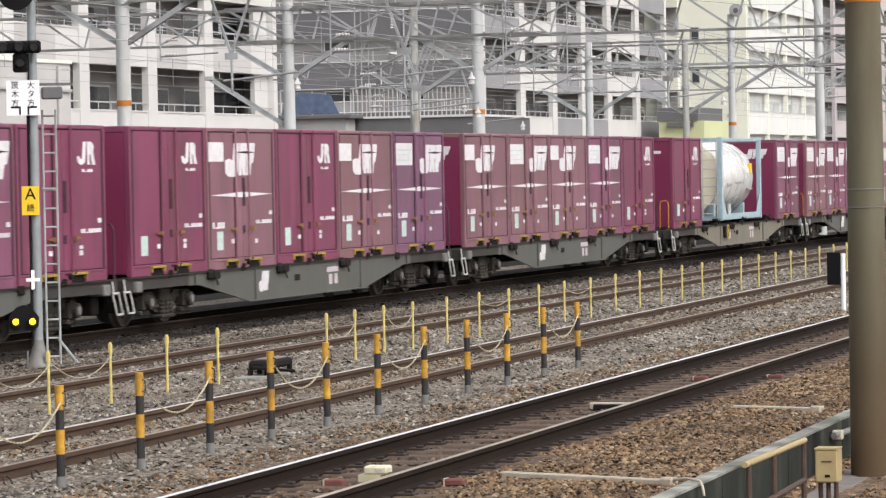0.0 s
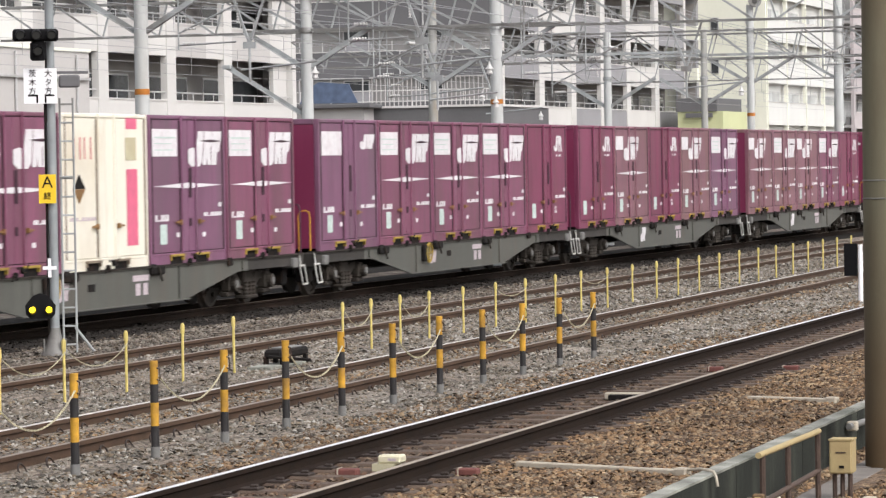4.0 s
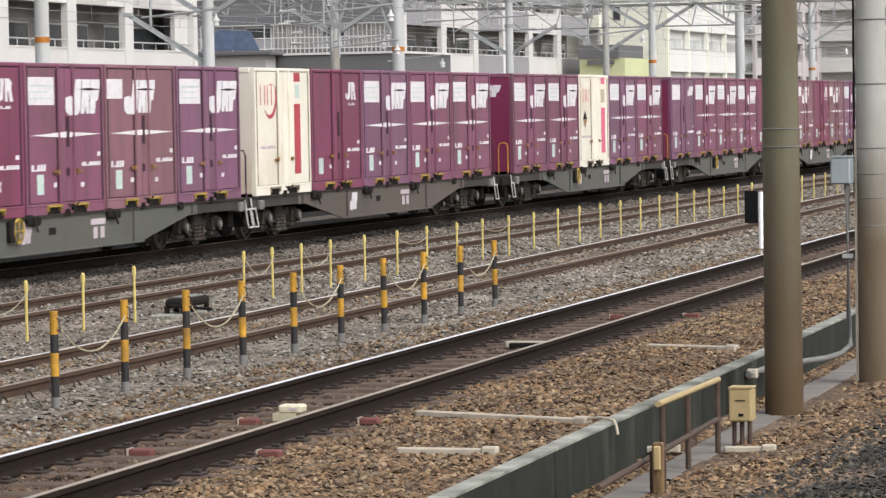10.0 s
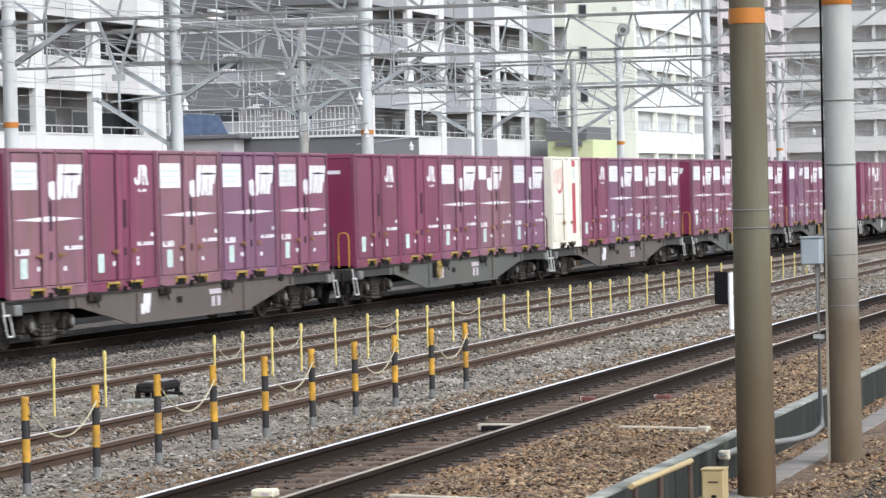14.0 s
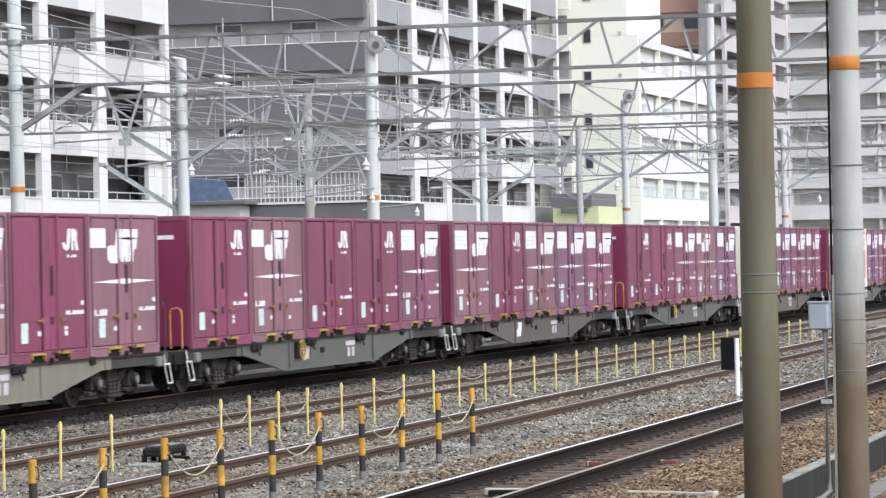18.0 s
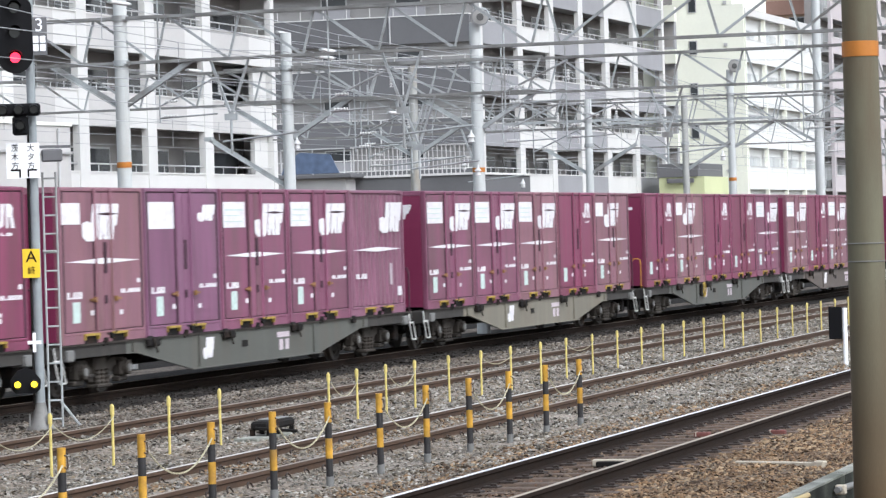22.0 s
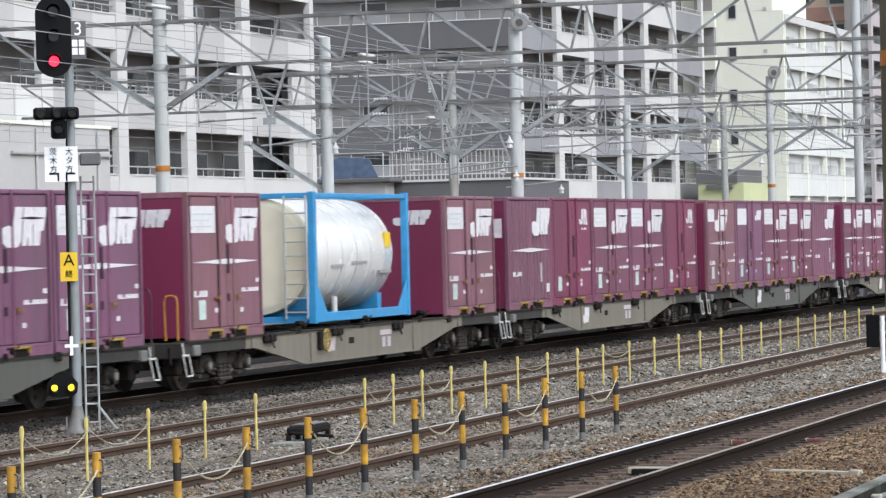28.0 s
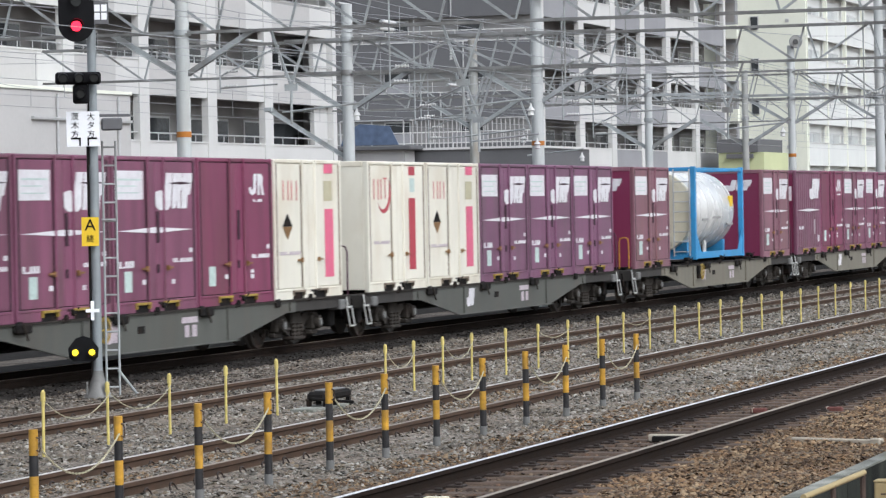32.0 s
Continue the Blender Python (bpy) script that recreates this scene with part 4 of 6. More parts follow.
def build_tank(frame_mat, shell, label):
    """A tank in a twenty-foot frame: shell, end frames, rails, ladder, bands."""
    t = thing("tank_container", label + " on a wagon", "tank container", group="containers on the freight train")
    L, f = 5.74, -1.22
    prof = [(-2.72, 0.02), (-2.70, 0.45), (-2.62, 0.8), (-2.45, 1.02), (-2.2, 1.11), (2.2, 1.11), (2.45, 1.02), (2.62, 0.8), (2.70, 0.45), (2.72, 0.02)]
    sh = part("tank_shell", lathe([(0.95 * a, r) for a, r in prof], 48), "tank_white", t, "glossy white insulated shell", True)
    sh.location = (0, 0, 1.30)
    for x in (-1.8, -0.95, -0.1, 0.75, 1.6):
        b = part("band", lathe([(x - 0.02, 1.114), (x - 0.015, 1.119), (x + 0.015, 1.119), (x + 0.02, 1.114)], 40), "frame_metal", t, "thin steel band", True)
        b.location = (0, 0, 1.30)
    e = part("end_shield", lathe([(-2.80, 0.02), (-2.795, 1.0), (-2.77, 1.12), (-2.46, 1.12), (-2.44, 0.85)], 40), "tank_cream", t, "cream end shield")
    e.location = (0, 0, 1.30)
    for s in (-1, 1):
        x = s * (L / 2 - 0.07)
        for y in (f, -f):
            part("corner_post", box(x - 0.07, x + 0.07, y - 0.07 if y > 0 else y, y if y > 0 else y + 0.14, 0.0, 2.52, 0.012), frame_mat, t, "")
        part("end_top_rail", box(x - 0.05, x + 0.05, f + 0.14, -f - 0.14, 2.4, 2.5, 0.01), frame_mat, t)
        part("end_bottom_rail", box(x - 0.05, x + 0.05, f + 0.14, -f - 0.14, 0.02, 0.14), frame_mat, t)
        for y in (f + 0.04, -f - 0.04):
            bm = plate([(s * (L / 2 - 0.15), 0.16), (s * (L / 2 - 0.15), 0.75), (s * (L / 2 - 0.75), 0.16)], y, 0.02)
            part("gusset", bm, frame_mat, t)
    for y in (f + 0.02, -f - 0.10):
        part("top_side_rail", box(-L / 2 + 0.14, L / 2 - 0.14, y, y + 0.08, 2.4, 2.49, 0.01), frame_mat, t)
        part("bottom_side_rail", box(-L / 2 + 0.14, L / 2 - 0.14, y, y + 0.09, 0.02, 0.2, 0.01), frame_mat, t)
    for x in (-2.1, 2.1):
        part("saddle", box(x - 0.12, x + 0.12, -0.8, 0.8, 0.1, 0.5), frame_mat, t)
    bm = bmesh.new()
    for y in (-1.06, -0.62):
        rod((-L / 2 - 0.03, y, 0.1), (-L / 2 - 0.03, y, 2.45), 0.02, 6, bm=bm)
    for i in range(9):
        rod((-L / 2 - 0.03, -1.06, 0.22 + 0.27 * i), (-L / 2 - 0.03, -0.62, 0.22 + 0.27 * i), 0.016, 6, bm=bm)
    part("ladder", bm, "frame_metal", t, "thin steel ladder")
    part("yellow_label", box(1.62, 1.95, -1.118, -1.06, 1.42, 1.72), "sign_yellow", t, "yellow hazard label")
    for k, (a, b, z) in enumerate(((-1.6, -0.9, 1.05), (-0.4, 0.5, 1.1), (1.3, 2.0, 0.9))):
        part("print_bar", box(a, b, -1.108, -1.06, z, z + 0.06), "side_wall", t, "grey printed line")
    part("outlet_valve", rod((-1.55, f + 0.1, 0.2), (-1.55, f + 0.1, 0.5), 0.06, 8), "porcelain", t, "white capped outlet")
    return t


SIDE_FRAME = [(-1.15, 0.52), (-0.95, 0.61), (-0.5, 0.61), (-0.3, 0.46), (0.3, 0.46), (0.5, 0.61), (0.95, 0.61), (1.15, 0.52), (1.15, 0.45), (0.70, 0.48), (0.38, 0.24), (-0.38, 0.24), (-0.70, 0.48), (-1.15, 0.45)]


def build_wagon(sill, handrail, brake_wheel, clean):
    w = thing("container_flat_wagon", {"sill_grey": "grey-green", "sill_brown": "brown-grey", "sill_tan": "dusty tan"}[sill] + " steel container flat wagon on two bogies, loaded", "railway wagon", group="wagons of the freight train")
    L = 19.0
    x0, x1 = -L / 2, L / 2
    outline = [(-6.5, 0.87), (-6.5, 0.665), (-6.0, 0.66), (-3.5, 0.28), (3.5, 0.28), (6.0, 0.66), (6.5, 0.665), (6.5, 0.87)]
    for y in (-1.16, 1.20):
        bm = plate(outline, y, 0.05)
        part("side_sill", bm, sill, w)
        for s in (-1, 1):
            part("sill_end", box(min(s * 6.503, s * 9.5), max(s * 6.503, s * 9.5), y - 0.048, y, 0.675, 0.868), "sill_end", w, "brake-dusted sill end, darkened for shade as well")
        bm = box(-3.55, 3.55, y - 0.10, y + 0.03, 0.262, 0.28)
        part("sill_flange", bm, sill, w)
        for x in ((-6.2, -3.1, 3.1, 6.2) if y < 0 else ()):
            part("stiffener", box(x - 0.05, x + 0.05, y - 0.085, y - 0.051, 0.30 if abs(x) < 5 else 0.69, 0.85), sill, w)
    part("centre_sill", box(x0, x1, -0.25, 0.25, 0.42, 0.84), "soot", w)
    for i in range(7):
        x = -9 + 3.0 * i
        part("cross_beam", box(x - 0.08, x + 0.08, -1.155, 1.145, 0.66, 0.855), "soot", w)
    for y in (-1.22, 1.0):
        part("deck_edge", box(x0 + 0.1, x1 - 0.1, y - 0.03, y + 0.20, 0.872, 0.896), "bogie", w, "dusty deck edge")
    bm = box(-0.10, 0.10, -0.05, 0.10, -0.10, -0.01, 0.02)
    rod((0.02, -0.10, -0.02), (0.02, -0.02, -0.02), 0.05, 8, bm=bm)
    rod((-0.05, -0.08, 0.0), (-0.15, -0.10, -0.10), 0.014, 5, bm=bm)
    box(0.10, 0.18, -0.05, 0.05, -0.10, -0.03, 0.01, bm)
    clamp = part("container_clamp", bm, "soot", w, "black container clamp")
    k = 0
    for i in range(5):
        for o, turn in ((-0.13, 0), (0.17, 180)):
            x = (i - 2) * 3.662 + o
            m = pose(x, -1.17, 0.95) @ pose(0, 0, 0.03 if turn else 0, 0, turn, 0)
            if k == 0:
                clamp.matrix_basis = m
            else:
                again(clamp, m)
            k += 1
    for i in range(4):
        part("clamp_lever", box((i - 1.5) * 3.662 - 0.11, (i - 1.5) * 3.662 + 0.11, -1.27, -1.225, 0.78, 0.93, 0.02), "soot", w)
    for i, x in enumerate((-5.4, -1.7, 2.0)):
        part("hanger_bracket", box(x - 0.28, x + 0.28, -1.30, -1.222, 0.74, 0.90, 0.03), "soot", w)
        part("release_lever", rod((x - 0.1, -1.31, 0.90), (x + 0.04, -1.33, 0.64), 0.018, 6), "bogie", w, "small worn lever")
    part("deck_packing", box(-9.05, 9.05, -1.0, -0.9, 0.86, 0.895), "soot", w)
    for s in (-1, 1):
        bg = part("bogie", plate(SIDE_FRAME, -0.84, 0.10), "bogie", w, "dusty cast-steel bogie frame")
        bg.matrix_basis = pose(s * 7.1, 0, 0)
        part("bogie_side_frame", plate(SIDE_FRAME, 0.92, 0.12), "bogie", bg)
        part("bolster", box(-0.25, 0.25, -1.0, 1.0, 0.36, 0.66, 0.03), "bogie", bg)
        for a in (-0.95, 0.95):
            bm = box(a - 0.15, a + 0.15, -1.04, -0.84, 0.28, 0.60, 0.04)
            rod((a, -1.12, 0.43), (a, -0.86, 0.43), 0.125, 14, 0.135, bm=bm)
            box(a - 0.19, a + 0.19, -1.0, -0.86, 0.20, 0.29, 0.02, bm)
            part("axle_box", bm, "bogie", bg)
            part("axle_cap", rod((a, -1.14, 0.43), (a, -1.118, 0.43), 0.07, 12), "pipe", bg, "worn grey axle cap")
            part("brake_shoe", box(a * 0.5 - 0.06, a * 0.5 + 0.06, -0.62, -0.52, 0.2, 0.66, 0.02), "bogie", bg)
        bm = bmesh.new()
        for a in (-0.19, 0, 0.19):
            merge(bm, lathe([(0.2 + 0.035 * q, 0.062 if q % 2 else 0.048) for q in range(8)], 8, "Z"))
            bmesh.ops.translate(bm, vec=(-0.19, 0, 0), verts=bm.verts[:])
        bmesh.ops.translate(bm, vec=(0.38, -1.0, 0), verts=bm.verts[:])
        box(-0.30, 0.30, -1.06, -0.82, 0.13, 0.20, 0.02, bm)
        part("spring_nest", bm, "bogie", bg)
        part("brake_beam", rod((-0.5, -0.95, 0.34), (0.5, -0.95, 0.34), 0.03, 6), "wheel", bg, "worn brake rod")
        for a in (-0.95, 0.95):
            bm = bmesh.new()
            for y in (-1, 1):
                prof = [(y * 0.48, 0.455), (y * 0.50, 0.455), (y * 0.515, 0.43), (y * 0.60, 0.42), (y * 0.605, 0.36), (y * 0.57, 0.34), (y * 0.555, 0.14), (y * 0.60, 0.1)]
                merge(bm, lathe(prof, 28, "Y"))
            rod((0, -0.95, 0), (0, 0.95, 0), 0.075, 10, bm=bm)
            for y in (-0.585, 0.585):
                for q in range(4):
                    t = q * math.pi / 2
                    box(0.25 * math.cos(t) - 0.03, 0.25 * math.cos(t) + 0.03, y - 0.02, y + 0.02, 0.25 * math.sin(t) - 0.03, 0.25 * math.sin(t) + 0.03, bm=bm)
            ws = part("wheelset", bm, "wheel", bg, "turning steel wheelset")
            ws.matrix_basis = pose(a, 0, 0.43)
        part("brake_cylinder", rod((s * 4.2 - 0.3, -0.5, 0.6), (s * 4.2 + 0.3, -0.5, 0.6), 0.16, 12), "soot", w)
        part("coupler", box(s * 9.7 - 0.42, s * 9.7 + 0.17, -0.11, 0.11, 0.66, 0.92, 0.04), "soot", w)
        part("end_beam", box(s * 9.45 - 0.05, s * 9.45 + 0.05, -1.2, 1.2, 0.6, 0.88, 0.02), "sill_end", w)
        bm = bmesh.new()
        for a in (-0.13, 0.13):
            rod((s * 9.4 + a - 0.09, -1.25, 0.68), (s * 9.4 + a + 0.09, -1.25, 0.30), 0.017, 6, bm=bm)
        for z, d in ((0.30, 0.09), (0.66, -0.08)):
            rod((s * 9.4 - 0.13 + d, -1.25, z), (s * 9.4 + 0.13 + d, -1.25, z), 0.017, 6, bm=bm)
        rod((s * 9.4 - 0.16, -1.25, 0.66), (s * 9.4 - 0.16, -1.22, 0.88), 0.014, 6, bm=bm)
        part("step_ladder", bm, "lamp_pale", w, "pale bent steel end step")
        part("air_hose", rod((s * 9.6, -0.35, 0.85), (s * 9.85, -0.35, 0.4), 0.03, 6), "soot", w)
        part("brake_rigging", rod((s * 8.3, -0.7, 0.34), (s * 5.6, -0.7, 0.42), 0.03, 6), "soot", w)
        part("end_pipe", tube([(s * 9.55, -1.0, 0.5), (s * 9.5, -0.95, 0.78), (s * 8.9, -0.95, 0.80)], 0.025, 6), "soot", w)
        part("control_valve", box(s * 9.1 - 0.14, s * 9.1 + 0.14, -0.98, -0.7, 0.3, 0.62, 0.03), "soot", w)
        part("tail_box", box(s * 8.95 - 0.13, s * 8.95 + 0.13, -1.27, -1.0, 0.63, 0.82, 0.02), "pipe", w, "pale grey box")
    if handrail:
        bm = tube([(-9.62, -1.17, 0.92), (-9.62, -1.17, 1.56), (-9.62, -1.15, 1.66), (-9.62, -1.08, 1.70), (-9.62, -0.96, 1.68), (-9.60, -0.92, 1.58), (-9.52, -0.90, 0.92)], 0.017, 6)
        part("end_handrail", bm, "orange_rail", w, "orange end handrail")
    pts = [(9.5, -1.16, 0.9), (9.5, -1.16, 1.72), (9.5, -1.12, 1.82), (9.5, -1.0, 1.84), (9.5, -0.92, 1.76), (9.5, -0.90, 0.9)]
    part("grab_loop", tube(pts, 0.018, 6), "post_plum", w, "dark bent grab loop")
    if brake_wheel:
        bm = bmesh.new()
        for i in range(16):
            a, b = 2 * math.pi * i / 16, 2 * math.pi * (i + 1) / 16
            rod((0.2 * math.cos(a), 0, 0.2 * math.sin(a)), (0.2 * math.cos(b), 0, 0.2 * math.sin(b)), 0.022, 5, bm=bm)
        rod((-0.2, 0, 0), (0.2, 0, 0), 0.016, 5, bm=bm)
        rod((0, 0, -0.2), (0, 0, 0.2), 0.016, 5, bm=bm)
        bw = part("brake_wheel", bm, "mustard", w, "yellow brake hand wheel")
        bw.location = (-2.4, -1.29, 0.68)
        part("brake_box", box(-2.75, -2.55, -1.30, -1.215, 0.5, 0.85, 0.02), "soot", w)
        part("sill_emblem", letters(-2.15, -1.65, 0.44, 0.80, -1.212), "print_grey", w, "faded emblem on the sill")
    else:
        part("sill_emblem", letters(-2.9, -2.35, 0.42, 0.80, -1.212), "white", w, "white emblem on the sill")
    part("number_bar", rect(1.0, 1.7, 0.66, 0.76, -1.212), "print_grey", w)
    for a in (1.12, 1.45):
        part("weight_table", rect(a, a + 0.2, 0.42, 0.62, -1.212), "print_grey", w)
    part("jacking_hole", box(-0.9, -0.62, -1.222, -1.208, 0.56, 0.68), "soot", w)
    return w


def wagon(k, shift, sill, handrail, brake_wheel, loads, clean=False):
    """Wagon k of the train and its loads, listed from its rear end."""
    start = 94.03 - 19.787 * (k - 1) - shift
    mid = start + 9.2
    key = (sill, handrail, brake_wheel, clean)
    if key not in WAGONS:
        w = WAGONS[key] = build_wagon(*key)
    else:
        w = copy_thing(WAGONS[key], Matrix())
    MOVERS.append((w, mid, FREIGHT_Y, FREIGHT_Z))
    for o in w.children_recursive:
        if o.name.startswith("wheelset"):
            WHEELSETS.append((o, mid + o.parent.location.x + o.location.x, o.location.copy()))
    if len(loads) == 5:
        for i, (kind, paint, mark) in enumerate(loads):
            container(kind, paint, start + CL / 2 + 3.662 * i, mark)
    else:
        (ka, pa, ma), tank, (kb, pb, mb) = loads
        container(ka, pa, start + CL / 2, ma)
        container(kb, pb, start + 14.64 + CL / 2, mb)
        ob = build_tank(*tank)
        MOVERS.append((ob, start + 9.31, FREIGHT_Y, FREIGHT_Z + 1.0))


def build_train():
    A, V, B, P, S, K, R, Q = ("A", "plum"), ("A", "violet"), ("B", "russet"), ("P", "wine"), ("S", "violet"), ("K", "mauve"), ("R", "cream"), ("Q", "cream")
    X = ("A", "russet")
    n = lambda t, e="": (*t, e)
    g, b, t = "sill_grey", "sill_brown", "sill_tan"
    blue = ("tank_blue", "tank_white", "white tank container in a bright blue frame")
    pale = ("tank_grey", "tank_white", "white tank container in a grey-blue frame")
    wagon(0, -0.2, g, True, False, [n(X, "F"), n(A), n(A), n(A), n(A)])
    wagon(1, -0.37, t, True, True, [n(P, "T"), pale, n(A, "F")])
    wagon(2, 0.35, g, False, False, [n(B, "F"), n(X), n(B), n(A), n(P)])
    wagon(3, 0.33, g, False, False, [n(P), n(B), n(P), n(B), n(V)])
    wagon(4, -0.15, g, True, True, [n(S), n(A), n(A), n(A), n(P)])
    wagon(5, -0.28, g, True, True, [n(A, "F"), n(A), n(Q), n(V), n(A)])
    wagon(6, 0.44, b, False, False, [n(R), n(P), n(V), n(A), n(A)])
    wagon(7, -0.2, g, True, True, [n(P, "T"), n(P), n(A), n(B), n(V)])
    wagon(8, 0.33, b, False, False, [n(X), n(P), n(X), n(V), n(A)])
    wagon(9, 0.05, g, True, True, [n(P, "T"), n(B), n(P), n(P), n(A)])
    wagon(10, 0.32, t, False, False, [n(A, "F"), n(A), n(X), n(P), n(B)], True)
    wagon(11, 0.35, g, False, False, [n(B), n(S), n(A), n(A), n(K)])
    wagon(12, 0.12, t, False, False, [n(K, "W"), n(P), n(A), n(A), n(P)])
    wagon(13, -0.39, t, True, True, [n(X, "F"), blue, n(X, "F")])
    wagon(14, 0.10, g, False, False, [n(R), n(Q), n(V), n(V), n(V)])
    wagon(15, 0.1, g, True, True, [n(A, "F"), n(A), n(A), n(P), n(Q)])


# ---- lineside things ----
def build_fences():
    # black and amber posts before the middle track
    y, r = 11.21, 0.036
    spots = [27.45 + 1.634 * k - (0.12 if k < 0 else 0.03 if k == 0 else 0) for k in range(-4, 10)]
    proto = thing("striped_post", "black and amber striped bollard post standing in ballast", "post", group="striped bollards by the track")
    bands = [(0.0, 0.12, "pipe"), (0.12, 0.30, "black"), (0.30, 0.50, "amber"), (0.50, 0.66, "black"), (0.66, 0.86, "amber")]
    for a, b, m in bands:
        part("grey_sleeve" if m == "pipe" else ("black_band" if m == "black" else "amber_band"), rod((0, 0, a - 0.02 if a == 0 else a), (0, 0, b), r if m != "pipe" else r * 1.12, 14), m, proto, {"pipe": "bare grey sleeve", "black": "black paint", "amber": "amber paint"}[m], True)
    part("chain_hook", tube([(-0.012, -r + 0.006, 0.80), (-0.012, -r - 0.02, 0.79), (-0.012, -r - 0.026, 0.72), (-0.012, -r - 0.02, 0.69), (-0.012, -r + 0.006, 0.70)], 0.007, 6), "rust_tube", proto, "small rusty hook")
    for i, x in enumerate(spots):
        lean = [0.4, -0.6, 0.2, 0.0, -0.3, 0.5][i % 6]
        m = pose(x, y, ground_z(y) - 0.02, 0, lean, 0)
        if i == 0:
            proto.matrix_basis = m
        else:
            copy_thing(proto, m)
    for a, b in zip(spots[::2], spots[1::2]):
        build_chain(a + 0.05, b - 0.05, y, 0.70 + ground_z(y), 0.26, 0.006)
    # thin yellow posts before the far track
    y = 14.87
    xs = [32.2, 33.85, 35.57, 37.27, 38.95, 43.0, 44.19, 45.46, 46.79, 48.47, 50.15, 51.81, 53.57, 55.16, 56.9, 58.64, 60.43, 62.1, 63.81, 65.56, 67.36, 69.18, 70.94, 72.71, 74.38, 76.06, 77.74, 79.5, 81.2, 82.9, 84.6, 86.4, 88.2, 90, 92, 94]
    proto = thing("yellow_post", "thin yellow marker post standing in ballast", "post", group="yellow posts between the tracks")
    part("tube", rod((0, 0, -0.03), (0, 0, 0.66), 0.016, 10), "yellow", proto, "", True)
    part("collar", rod((0, 0, 0.575), (0, 0, 0.67), 0.025, 10), "yellow", proto)
    part("cap", rod((0, 0, 0.66), (0, 0, 0.69), 0.024, 10, 0.012), "yellow", proto)
    part("eyelet", tube([(0.014, 0, 0.61), (0.036, 0, 0.60), (0.040, 0, 0.56), (0.032, 0, 0.53), (0.014, 0, 0.53)], 0.005, 6), "yellow", proto)
    for i, x in enumerate(xs):
        m = pose(x, y, ground_z(y), 0, [0.6, -0.4, 0.0, 1.0, -0.7][i % 5], 0)
        if i == 0:
            proto.matrix_basis = m
        else:
            copy_thing(proto, m)
    for i, (a, b) in enumerate(zip(xs, xs[1:])):
        if b - a < 3 and i in (0, 1, 4, 5, 7, 10, 13):
            build_chain(a + 0.03, b - 0.03, y, 0.55 + ground_z(y), 0.2 if i < 9 else 0.1, 0.0045)


def build_chain(a, b, y, z, sag, r=0.011):
    t = thing("chain", "pale yellow plastic chain sagging between posts", "chain", group="chains between posts")
    bm = bmesh.new()
    n = int((b - a) / (r * 5.2))
    at = lambda k: Vector((a + (b - a) * k / n, y - 0.03, z - sag * (1 - (2 * k / n - 1) ** 2)))
    for k in range(n):   # oval links, every other one turned a quarter
        p, q = at(k - 0.22), at(k + 1.22)
        d = q - p
        side = d.cross(Vector((0, 1, 0))).normalized() if k % 2 else Vector((0, 1, 0))
        up = d.normalized().cross(side)
        for h in (-1, 1):
            o, w = side * r * 0.95 * h, r * 0.48
            ring = []
            for e in (p + d * 0.12 + o * 0.6, p + d * 0.3 + o, q - d * 0.3 + o, q - d * 0.12 + o * 0.6):
                ring.append([bm.verts.new(e + side * w * u + up * w * v) for u, v in ((-1, -1), (1, -1), (1, 1), (-1, 1))])
            for g0, g1 in zip(ring, ring[1:]):
                for i in range(4):
                    bm.faces.new((g0[i], g0[(i + 1) % 4], g1[(i + 1) % 4], g1[i]))
            bm.faces.new(ring[0])
            bm.faces.new(ring[-1])
    bmesh.ops.recalc_face_normals(bm, faces=bm.faces[:])
    part("chain_strand", bm, "chain", t)


